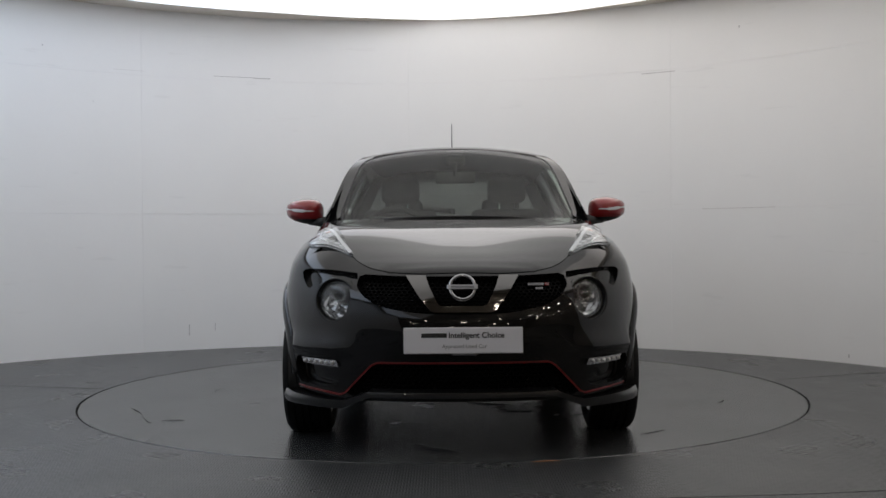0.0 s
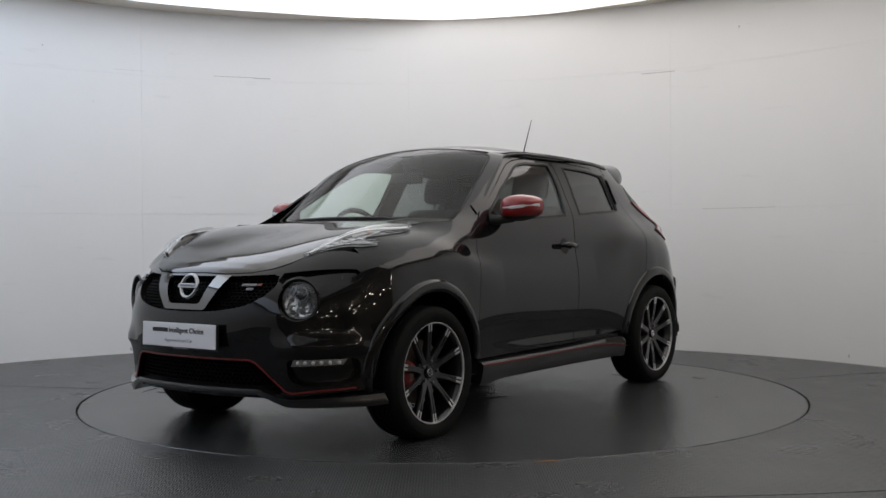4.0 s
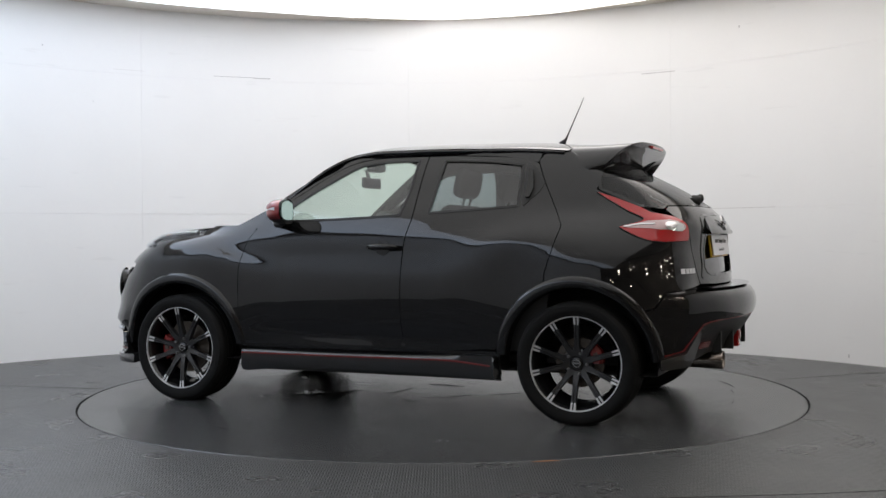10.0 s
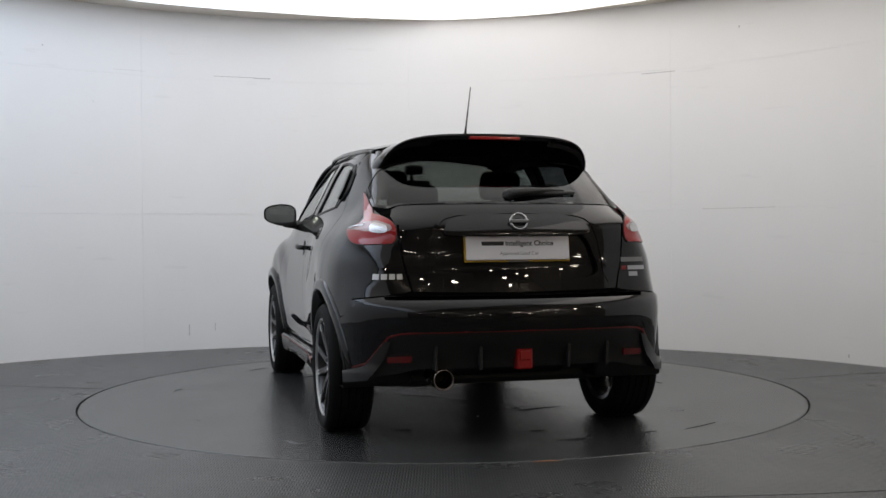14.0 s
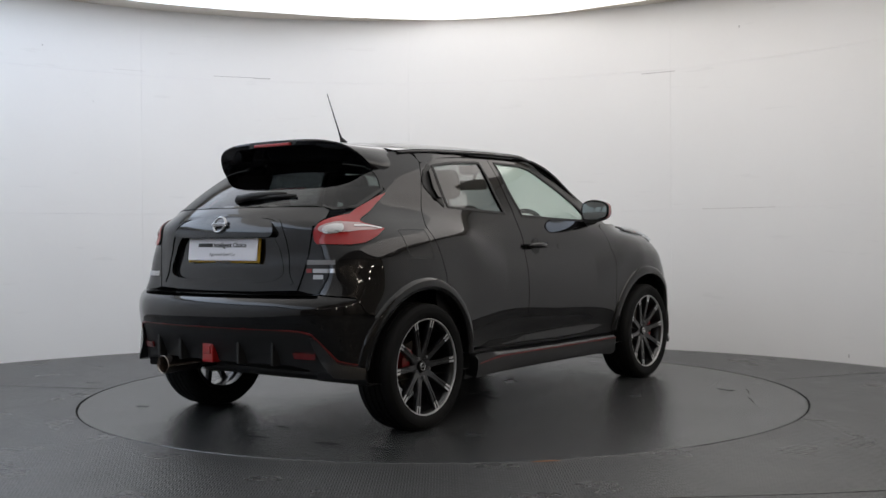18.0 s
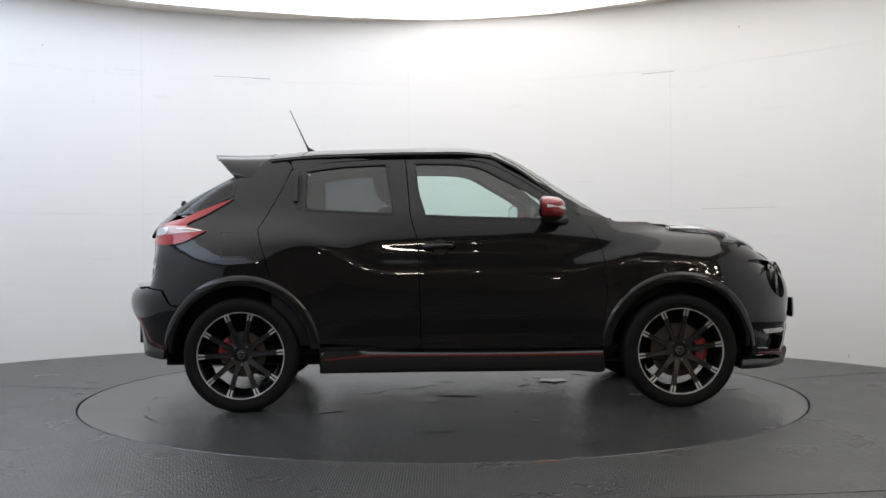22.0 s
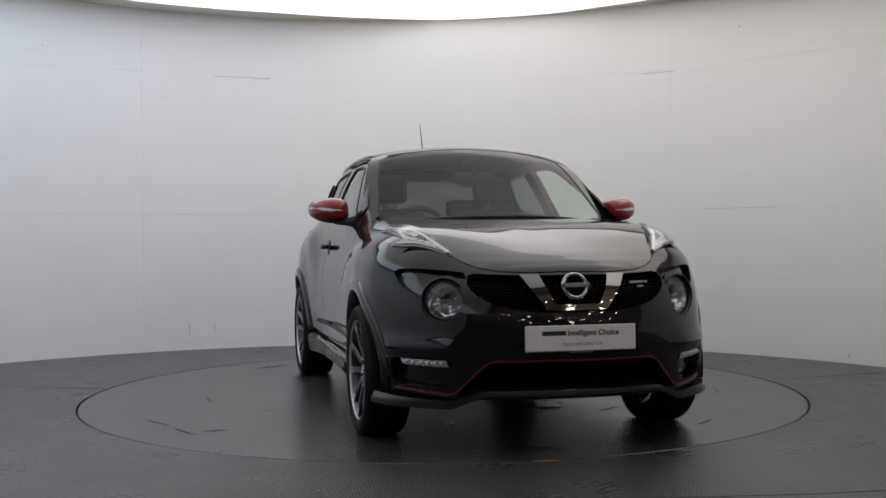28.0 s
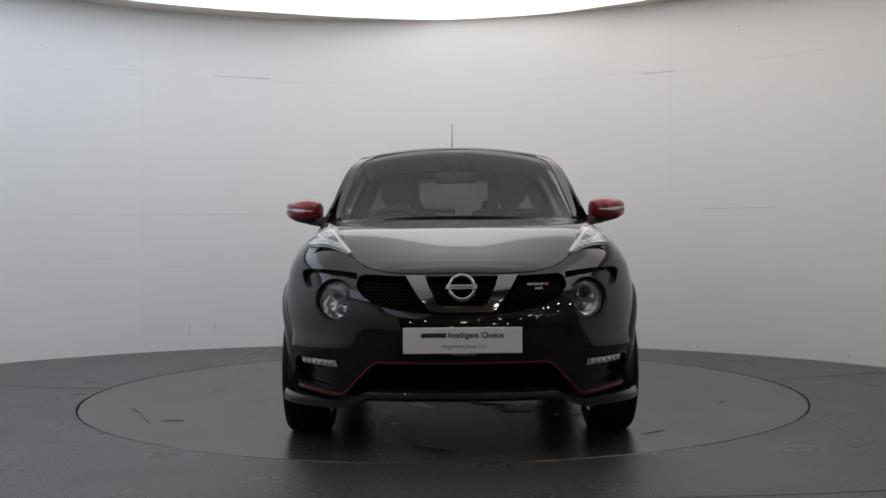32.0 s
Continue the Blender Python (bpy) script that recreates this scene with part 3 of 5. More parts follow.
def panel(name, loop, F, mat, parent, flip=False, mirror=False, step=0.035, thick=0.012, proud=0.0, holes=(), label="", bulge=None):
    """A sheet cut from the surface F along an outline in its plane of u and v, with a turned-in edge."""
    loops = [resample(l, step * 0.6) for l in (loop, *holes)]
    bound = np.array([p for l in loops for p in l])
    lo, hi = bound.min(0), bound.max(0)
    gx, gy = np.meshgrid(np.arange(lo[0], hi[0], step), np.arange(lo[1], hi[1], step))
    g = np.stack([gx.ravel(), gy.ravel()], 1)
    g = g + np.random.RandomState(3).uniform(-0.02, 0.02, g.shape) * step
    ok = inside(g, loops[0])
    for l in loops[1:]:
        ok &= ~inside(g, l)
    g = g[ok]
    g = g[~near(g, bound, step * 0.45)]
    pts = np.concatenate([bound, g])
    edges, k = [], 0
    for l in loops:
        n = len(l)
        edges += [(k + i, k + (i + 1) % n) for i in range(n)]
        k += n
    v, e, f, *_ = delaunay_2d_cdt([Vector(p) for p in pts], edges, [], 0, 1e-6)
    v = np.array([tuple(p) for p in v])
    f = np.array([tuple(t) for t in f])
    c = v[f].mean(1)
    keep = inside(c, loops[0])
    for l in loops[1:]:
        keep &= ~inside(c, l)
    f = f[keep]
    P, N = F(v), surf_normals(F, v, flip)
    off = np.full(len(v), proud)
    if bulge is not None:
        off = off + bulge(v)
    if bulge is not None:
        # the bulge tilts the normals
        Fb = lambda q: F(q) + surf_normals(F, q, flip) * (proud + bulge(q))[:, None]
        N2 = surf_normals(Fb, v, flip)
        P = Fb(v)
        N = N2
    else:
        P = P + N * off[:, None]
    tri = np.cross(P[f[:, 1]] - P[f[:, 0]], P[f[:, 2]] - P[f[:, 0]])
    bad = (tri * N[f[:, 0]]).sum(1) < 0
    f[bad] = f[bad][:, ::-1]
    verts, norms, faces = [P], [N], [f]
    base = len(P)
    fl = [list(map(tuple, f))]
    if thick:
        for l in loops:
            q = np.array(l)
            n = len(q)
            Nq = surf_normals(F, q, flip)
            Pq = F(q) + Nq * proud
            if bulge is not None:
                Pq = Pq + Nq * bulge(q)[:, None]
            Pd = Pq - Nq * thick
            cen = Pq.mean(0)
            t = np.roll(Pq, -1, 0) - np.roll(Pq, 1, 0)
            sd = np.cross(t, Nq)
            sd /= np.maximum(np.linalg.norm(sd, axis=1), 1e-9)[:, None]
            if l is loops[0]:
                if ((Pq - cen) * sd).sum() < 0:
                    sd = -sd
            elif ((Pq - cen) * sd).sum() > 0:
                sd = -sd
            verts += [Pq, Pd]
            norms += [sd, sd]
            rim = []
            for i in range(n):
                j = (i + 1) % n
                quad = (base + i, base + j, base + n + j, base + n + i)
                nn = np.cross(Pq[j] - Pq[i], Pd[j] - Pq[i])
                rim.append(quad if nn @ sd[i] > 0 else quad[::-1])
            fl.append(rim)
            base += 2 * n
    V, NN = np.concatenate(verts), np.concatenate(norms)
    FF = [t for q in fl for t in q]
    if mirror:
        V, NN = V * [1, -1, 1], NN * [1, -1, 1]
        FF = [t[::-1] for t in FF]
    return mesh_object(name, V, FF, mat, parent, label, True, NN)


def strip(name, line, F, width, mat, parent, flip=False, mirror=False, height=0.003, label="", closed=False):
    """A thin raised band along a line on the surface F."""
    q = np.array(line, float)
    N = surf_normals(F, q, flip)
    P = F(q)
    t = np.gradient(P, axis=0)
    if closed:
        t = np.roll(P, -1, 0) - np.roll(P, 1, 0)
    s = np.cross(N, t)
    s /= np.maximum(np.linalg.norm(s, axis=1), 1e-9)[:, None]
    h = width / 2
    rows = [P - s * h - N * 0.002, P - s * h * 0.85 + N * height, P + s * h * 0.85 + N * height, P + s * h - N * 0.002]
    V = np.concatenate(rows)
    n = len(q)
    f = []
    for r in range(3):
        for i in range(n if closed else n - 1):
            j = (i + 1) % n
            f.append((r * n + i, r * n + j, (r + 1) * n + j, (r + 1) * n + i))
    if mirror:
        V = V * [1, -1, 1]
    ob = mesh_object(name, V, f, mat, parent, label, False)
    bm = bmesh.new()
    bm.from_mesh(ob.data)
    bmesh.ops.recalc_face_normals(bm, faces=bm.faces[:])
    bm.to_mesh(ob.data)
    bm.free()
    return ob
# ---- car: panels ----
AX, AZ = 1.265, 0.33
ARCH_R = 0.425
CAR = new("car")
tagged(CAR, "glossy black crossover car with red mirrors on the turntable", "car")


def sx(x, z):
    return float(s_of(0, x, z, SPOS[2], SPOS[15])[0])


def sy(y, z):
    return float(s_of(1, y, z, 0.0, SPOS[6])[0])


def ry(y, z):
    return float(s_of(1, y, z, SPOS[12], SMAX)[0])


def xs_line(pts):
    p = np.array(pts, float)
    return list(zip(s_of(0, p[:, 0], p[:, 1], SPOS[2], SPOS[15]).tolist(), p[:, 1].tolist()))


def rl(pts):
    p = np.array(pts, float)
    return list(zip(s_of(1, p[:, 0], p[:, 1], SPOS[12], SMAX).tolist(), p[:, 1].tolist()))


def arc(cx, cz, r, a0, a1, n=24):
    return [(cx + r * math.cos(radians(a0 + (a1 - a0) * i / n)), cz + r * math.sin(radians(a0 + (a1 - a0) * i / n))) for i in range(n + 1)]


_gx, _gz = np.meshgrid(np.linspace(.70, 1.90, 80), np.linspace(.78, 1.13, 50), indexing="ij")
_gy = W(s_of(0, _gx.ravel(), _gz.ravel(), SPOS[2], SPOS[10]), _gz.ravel())[:, 1].reshape(_gx.shape)
WING_Y = np.linspace(.40, .90, 80)
WING_Z = np.stack([np.interp(WING_Y, r[::-1], z[::-1]) for r, z in zip(_gy, _gz)])


def wing_z(x, y):
    """Height of the body over a point of the plan near the front wing."""
    u, v = np.clip((x - .70) / 1.20 * 79, 0, 78.99), np.clip((y - .40) / .50 * 79, 0, 78.99)
    i, j = u.astype(int), v.astype(int)
    a, b = u - i, v - j
    return (WING_Z[i, j] * (1 - a) + WING_Z[i + 1, j] * a) * (1 - b) + (WING_Z[i, j + 1] * (1 - a) + WING_Z[i + 1, j + 1] * a) * b


# plan of the bonnet's edge, from the middle of the nose back to the windscreen
HOOD_FRONT = [(1.985, 0), (1.98, .18), (1.955, .33)]
HOOD_SIDE = [(1.955, .33), (1.905, .42), (1.805, .50), (1.55, .598), (1.27, .660), (1.0, .695), (.80, .715)]


DOOR_FRONT = [(.842, .345), (.840, .60), (.832, .811), (.805, .957), (.757, 1.04), (.700, 1.10)]
FRAME_TOP = [(.66, 1.15), (.494, 1.245), (.30, 1.368), (.173, 1.428), (.04, 1.452), (-.10, 1.460), (-.31, 1.460)]
SPLIT = [(-.318, 1.458), (-.300, 1.25), (-.287, 1.107), (-.252, .978), (-.240, .80), (-.236, .345)]
REAR_TOP = [(-.32, 1.460), (-.45, 1.457), (-.756, 1.440), (-.90, 1.425), (-.985, 1.400)]
REAR_EDGE = [(-.995, 1.39), (-1.03, 1.31), (-1.075, 1.22), (-1.150, 1.08), (-1.166, 1.045), (-1.150, .97), (-1.095, .79)]


WING_SEAM = [(1.645, .918), (1.605, .885), (1.525, .822), (1.416, .738)]


def shifted(line, dx):
    return [(x + dx, z) for x, z in line]


def side(mirror):
    # front wing
    he = np.array([q for q in sm(HOOD_SIDE)[::-1] if q[0] < 1.64])
    top = [(.757, 1.055)] + [(x, min(z, 1.075)) for x, z in zip(he[:, 0], wing_z(he[:, 0], he[:, 1]) + .002)]
    seam = sm(WING_SEAM)
    arch = arc(AX, AZ, ARCH_R, 70, 168)
    loop = xs_line(top + seam + arch + sm([(.846, .45), (.844, .60)] + shifted(DOOR_FRONT[2:5], .004)))
    panel("front_wing", loop, wall_s, PAINT, CAR, False, mirror, 0.03)
    # doors
    win = sm([(.60, 1.112), (.585, 1.135), (.40, 1.258), (.165, 1.392)], 5) + sm([(.10, 1.418), (-.02, 1.432), (-.265, 1.436)], 5) + sm([(-.262, 1.425), (-.245, 1.26), (-.205, 1.118)], 5) + [(.0, 1.108), (.3, 1.098), (.5, 1.094)]
    loop = sm(DOOR_FRONT) + sm(FRAME_TOP) + shifted(sm(SPLIT), .003)
    d = panel("front_door", xs_line(loop), wall_s, PAINT, CAR, False, mirror, 0.03, holes=[xs_line(win)])
    panel("window", xs_line(win), wall_s, GLASS, d, False, mirror, 0.05, 0.0, -0.006, label="clear side window glass").visible_shadow = False
    strip("window_seal", xs_line(resample(win, .03)), wall_s, 0.016, SEAL, d, False, mirror, 0.003, closed=True)
    win2 = sm([(-.905, 1.158), (-.66, 1.143), (-.385, 1.128)], 5) + sm([(-.388, 1.14), (-.41, 1.28), (-.43, 1.428)], 5) + sm([(-.45, 1.43), (-.70, 1.417), (-.905, 1.390)], 5) + [(-.907, 1.27)]
    loop = shifted(sm(SPLIT[::-1]), -.003) + sm(REAR_TOP) + sm(REAR_EDGE) + arc(-AX, AZ, ARCH_R, 66, 8)
    d2 = panel("rear_door", xs_line(loop), wall_s, PAINT, CAR, False, mirror, 0.03, holes=[xs_line(win2)])
    panel("window", xs_line(win2), wall_s, PRIVACY, d2, False, mirror, 0.05, 0.0, -0.006, label="dark tinted rear side window").visible_shadow = False
    strip("window_seal", xs_line(resample(win2, .03)), wall_s, 0.016, SEAL, d2, False, mirror, 0.003, closed=True)
    hid = sm([(-.925, 1.385), (-.93, 1.17), (-.965, 1.185), (-1.035, 1.27), (-1.005, 1.345), (-.96, 1.38)], 3, True)
    h = panel("handle_housing", xs_line(hid), wall_s, PLASTIC, d2, False, mirror, 0.03, 0.004, 0.004, label="black pillar-mounted door handle housing")
    panel("handle", xs_line([(-.945, 1.36), (-.945, 1.20), (-.97, 1.20), (-.985, 1.25), (-.97, 1.35)]), wall_s, GLOSSBLACK, h, False, mirror, 0.03, 0.02, 0.022)
    # quarter panel with the rear pillar
    top = sm([(-.99, 1.415), (-1.03, 1.452), (-1.12, 1.458), (-1.22, 1.448), (-1.30, 1.425)])
    edge = xs_line(shifted(sm(REAR_EDGE[::-1]), -.005)) + xs_line(top)
    rear = xs_line([(-1.335, 1.40), (-1.328, 1.33), (-1.322, 1.245), (-1.43, 1.190), (-1.55, 1.140)]) + rl([(.64, 1.108), (.578, 1.062), (.565, .90), (.555, .735)])
    low = [(ry(.60, .725), .725), (sx(-1.72, .70), .70), (sx(-1.67, .62), .62)]
    arch = xs_line(arc(-AX, AZ, ARCH_R, 140, 67))
    panel("quarter_panel", edge + rear + low + arch, wall_gate, PAINT, CAR, False, mirror, 0.03)
    # rail over the doors and the windscreen pillar
    rail = sm([(.70, 1.118), (.494, 1.249), (.30, 1.372), (.173, 1.432), (.04, 1.456), (-.31, 1.464), (-.756, 1.444), (-.985, 1.404)])
    rail2 = sm([(-1.0, 1.465), (-.756, 1.478), (-.31, 1.494), (.04, 1.490), (.173, 1.478), (.30, 1.42), (.494, 1.305), (.72, 1.165)])
    panel("roof_rail", xs_line(rail + rail2), wall_s, PAINT, CAR, False, mirror, 0.03)
    panel("rail_trim", xs_line([(.40, 1.29), (.17, 1.415), (.04, 1.437), (-.31, 1.443), (-.756, 1.424), (-1.0, 1.39), (-1.0, 1.47), (-.756, 1.485), (.04, 1.495), (.20, 1.48), (.42, 1.36)]), wall_s, HEADLINER, CAR, False, mirror, 0.04, 0, -0.022)
    # flared arches
    for cx, nm, a0, a1 in ((AX, "front_arch_flare", 2, 176), (-AX, "rear_arch_flare", 4, 178)):
        rad = np.array([.392, .393, .396, .402, .412, .424, .436, .446, .453, .458])
        out = np.array([-.05, .004, .010, .0135, .0155, .016, .0145, .010, .003, -.004])
        ang = np.radians(np.linspace(a0, a1, 73))
        A, R = np.meshgrid(ang, rad, indexing="ij")
        q = np.stack([(cx + R * np.cos(A)).ravel(), (AZ + R * np.sin(A)).ravel()], 1)
        q = np.array(xs_line(q))
        P = wall_s(q) + surf_normals(wall_s, q, False) * np.tile(out, len(ang))[:, None]
        if mirror:
            P = P * [1, -1, 1]
        k = len(rad)
        f = [(i * k + j, i * k + j + 1, (i + 1) * k + j + 1, (i + 1) * k + j) for i in range(len(ang) - 1) for j in range(k - 1)]
        if not mirror:
            f = [t[::-1] for t in f]
        mesh_object(nm, P, f, PAINT, CAR)
    # wheel well
    for cx in (AX, -AX):
        bm = lathe([(.43, .83), (.43, .50), (.36, .48), (.05, .48)], 48, "y", Matrix.Translation((cx, 0, AZ)))
        for v in [v for v in bm.verts if v.co.z < 0.27]:
            v.co.z = 0.27
        o = part("wheel_well", bm, SEAL, CAR, smooth=True)
        if mirror:
            o.scale.y = -1
    # sill skirt with its red line
    sk = sm([(.82, .335), (.3, .332), (-.3, .335), (-.78, .345)]) + [(-.81, .335), (-.81, .225)] + sm([(-.80, .222), (-.45, .235), (.2, .238), (.55, .228), (.80, .205)]) + [(.83, .215)]
    skirt = panel("sill_skirt", xs_line(sk), wall_s, GREYPAINT, CAR, False, mirror, 0.022, 0.10, label="dark grey side skirt",
                  bulge=lambda q: np.interp(q[:, 1], [.20, .225, .25, .285, .318, .331, .34], [.028, .039, .042, .042, .039, .034, .010]))
    strip("red_line", xs_line(sm([(.82, .318), (.3, .316), (-.3, .318), (-.55, .318), (-.79, .300)])), lambda q: W(q[:, 0], q[:, 1]) + surf_normals(wall_s, q, False) * .0395, 0.009, REDLINE, skirt, False, mirror, 0.003, label="thin red trim line")
    panel("sill_backing", xs_line([(.84, .36), (.84, .20), (-.82, .20), (-.82, .36)]), wall_s, SEAL, CAR, False, mirror, 0.06, 0.0, -0.03)
    # trims inside the doors
    panel("door_trim", xs_line([(.80, .36), (.80, 1.07), (.45, 1.085), (-.95, 1.13), (-1.15, 1.05), (-1.05, .36)]), wall_s, DASH, CAR, False, mirror, 0.06, 0.0, -0.075)


for mir in (False, True):
    side(mir)
    panel("pillar_base", xs_line([(.93, 1.0), (.70, 1.0), (.60, 1.08), (.56, 1.19), (.72, 1.17), (.93, 1.075)]), wall_s, PAINT, CAR, False, mir, .03, 0, -.007)
    panel("cowl_corner", [(.66, .56), (.97, .56), (.97, .70), (.80, .735), (.66, .745)], lambda q: hood(q) - [0, 0, .014], PLASTIC, CAR, False, mir, .03, 0)

# bonnet, screen, roof
hood_side = sm(HOOD_SIDE)
hood_back = sm([(.80, .70), (.90, .45), (.955, .20), (.965, 0)])
half = sm(HOOD_FRONT) + hood_side[1:] + hood_back[1:]
panel("bonnet", half + [(x, -y) for x, y in half[::-1][1:-1]], hood, PAINT, CAR, False, False, 0.03, 0.02)
scr_side = sm([(.735, .655), (.60, .628), (.45, .597), (.32, .562), (.275, .535)])
scr_top = sm([(.262, .50), (.245, .30), (.238, 0)])
half = sm([(1.0, 0), (.985, .20), (.93, .42), (.845, .60), (.79, .650)]) + scr_side + scr_top
scr = panel("windscreen", half + [(x, -y) for x, y in half[::-1][1:-1]], upper, SCREEN, CAR, False, False, 0.05, 0.0, 0.0, label="tinted curved windscreen")
scr.visible_shadow = False
pillar_out = [(.30, .63), (.45, .675), (.60, .71), (.78, .745)]
for m in (False, True):
    lp = scr_side + [(.27, .50)] + [(.21, .50), (.20, .585)] + sm(pillar_out) + [(.80, .72), (.77, .65)]
    panel("screen_pillar", lp, upper, PAINT, CAR, False, m, 0.03)
for sg in (1, -1):
    edge = sm(pillar_out[::-1] + [(.20, .588), (.05, .598)] + [(-.1, .600), (-.5, .600), (-.9, .583), (-1.12, .563)])
    q = np.array(edge)
    e3 = upper(q) - [0, 0, .012]
    part("roof_moulding", tube([(x, sg * (y - .004), z) for x, y, z in e3], .009, 10), PAINT, CAR, "", True)
strip("screen_seal", half, upper, 0.010, SEAL, scr, False, False, 0.002)
strip("screen_seal", [(x, -y) for x, y in half], upper, 0.010, SEAL, scr, False, False, 0.002)
cowl = sm([(1.0, 0), (.975, .25), (.90, .48), (.80, .66), (.76, .70)]) + [(.72, .66)] + sm([(.76, .645), (.88, .42), (.935, .20), (.95, 0)])
panel("cowl", cowl + [(x, -y) for x, y in cowl[::-1][1:-1]], lambda q: hood(q) - [0, 0, .022], PLASTIC, CAR, False, False, 0.04)
roof_side = sm([(.215, .50), (.15, .572), (-.1, .592), (-.5, .592), (-.9, .575), (-1.13, .555)])
half = sm([(.232, 0), (.228, .3), (.215, .50)])[:-1] + roof_side + [(-1.14, .54), (-1.145, 0)]
panel("roof", half + [(x, -y) for x, y in half[::-1][1:-1]], upper, PAINT, CAR, False, False, 0.04, 0.03)

# nose: bumper with its openings


def fl(pts):
    p = np.array(pts, float)
    return list(zip(s_of(1, p[:, 0], p[:, 1], 0.0, SPOS[6]).tolist(), p[:, 1].tolist()))


grille_h = fl(sm([(0.0, .815), (.25, .816), (.44, .824)]) + sm([(.468, .815), (.478, .775), (.462, .745)]) + sm([(.44, .722), (.36, .682), (.20, .655), (0.0, .648)]))
lower_h = fl([(0.0, .425), (.38, .425), (.42, .415), (.53, .29), (.50, .275), (.0, .275)])
lampc = (sy(.585, .705), .705)
lamp_hole = arc(lampc[0], lampc[1], .094, 0, 360, 40)[:-1]
intake = fl(sm([(.552, .395), (.575, .437), (.75, .440), (.785, .42), (.775, .33), (.70, .312), (.60, .308), (.560, .345)], 4, True))
brow = fl(sm([(.478, .830), (.60, .843), (.70, .847), (.742, .844)], 4) + sm([(.757, .830), (.750, .80), (.730, .766), (.712, .757)], 3) + [(.700, .768)]) + arc(lampc[0], lampc[1], .110, 44, 138, 14) + fl([(.475, .795)])
he = np.array(sm(HOOD_FRONT) + [q for q in sm(HOOD_SIDE)[1:] if q[0] > 1.79])
top_h = fl([(y, z - .004) for y, z in zip(he[:, 1], hood(he)[:, 2])]) + fl([(.55, .922), (.60, .929), (.66, .931)]) + xs_line(shifted(sm(WING_SEAM), .0009))
arch_h = xs_line(arc(AX, AZ, ARCH_R, 69.5, 4))
bot_h = xs_line([(1.70, .285)]) + fl([(.74, .285), (.55, .262), (.45, .255), (0.0, .255)])
loop = top_h + arch_h + bot_h
full = loop + [(-s, z) for s, z in loop[::-1]][1:-1]


def neg(l):
    return [(-s, z) for s, z in l]


gfull = grille_h + neg(grille_h[::-1])[1:-1]
lfull = lower_h + neg(lower_h[::-1])[1:-1]
S_IN, S_OUT, S_ARCH = sy(.46, .47), sy(.60, .47), sx(1.66, .47)


def cheek(q):
    """Ridge over the side intakes that dies away towards the plate and the wheel arch."""
    s = np.abs(q[:, 0])
    k = np.clip((s - S_IN) / (S_OUT - S_IN), 0, 1) * np.clip((S_ARCH - s) / .10, 0, 1)
    k = k * k * (3 - 2 * k)
    d = q[:, 1] - .482
    return .020 * k * np.exp(-(d / np.where(d > 0, .060, .022)) ** 2)


bumper = panel("front_bumper", full, wall_s, PAINT, CAR, False, False, 0.025, 0.045, bulge=cheek, holes=[gfull, lfull, lamp_hole, neg(lamp_hole), intake, neg(intake), brow, neg(brow)])
grille = panel("upper_grille", [(s * 1.03, .735 + (z - .735) * 1.1) for s, z in gfull], wall_s, MESHBLACK, CAR, False, False, 0.05, 0, -0.055, label="black honeycomb grille")
lgrille = panel("lower_grille", [(s * 1.03, .35 + (z - .35) * 1.15) for s, z in lfull], wall_s, MESHBLACK, CAR, False, False, 0.05, 0, -0.07, label="black lower mesh grille")


def honeycomb(region, r, name, parent, depth, w=.0032):
    """Thin hexagonal bars that fill an outline on the nose."""
    p = np.array(region)
    lo, hi = p.min(0), p.max(0)
    v, f = [], []
    j = 0
    z = lo[1]
    while z < hi[1]:
        s = lo[0] + (j % 2) * r * .866
        while s < hi[0]:
            if inside(np.array([[s, z]]), region)[0]:
                hexa = [(s + r * math.sin(k * math.pi / 3), z + r * .72 * math.cos(k * math.pi / 3)) for k in range(6)]
                inner = [(s + (r - w) * math.sin(k * math.pi / 3), z + (r * .72 - w) * math.cos(k * math.pi / 3)) for k in range(6)]
                q = np.array(hexa + inner + inner)
                P, N = wall_s(q), surf_normals(wall_s, q, False)
                P = P - N * np.array([depth] * 12 + [depth + .012] * 6)[:, None]
                n = len(v)
                v += list(P)
                for k in range(6):
                    l = (k + 1) % 6
                    f += [(n + k, n + l, n + 6 + l, n + 6 + k), (n + 6 + k, n + 6 + l, n + 12 + l, n + 12 + k)]
            s += 2 * r * .866
        z += 1.5 * r * .72
        j += 1
    ob = mesh_object(name, v, f, MESHBLACK, parent, "", False)
    tagged(ob, kind="stuff")


honeycomb(gfull, .015, "grille_mesh", grille, .030)
honeycomb(lfull, .017, "grille_mesh", lgrille, .034)
for m in (False, True):
    panel("intake_pocket", [(.0 + s, z) for s, z in intake], wall_s, GLOSSBLACK, CAR, False, m, 0.03, 0, -0.055)
    panel("brow_pocket", brow, wall_s, GLOSSBLACK, CAR, False, m, 0.03, 0, -0.025)
line_h = fl(sm([(0.0, .432), (.36, .432)], 4) + sm([(.385, .430), (.41, .418), (.43, .40)], 4) + [(.535, .288)] + sm([(.56, .278), (.64, .288), (.77, .300)], 4))
strip("red_line", line_h, wall_s, 0.009, REDLINE, bumper, False, False, 0.004, "thin red trim line")
strip("red_line", line_h, wall_s, 0.009, REDLINE, bumper, False, True, 0.004, "thin red trim line")
lip_top = fl([(0.0, .302), (.42, .302), (.455, .286), (.54, .256), (.60, .256), (.80, .272)]) + xs_line([(1.62, .272)])
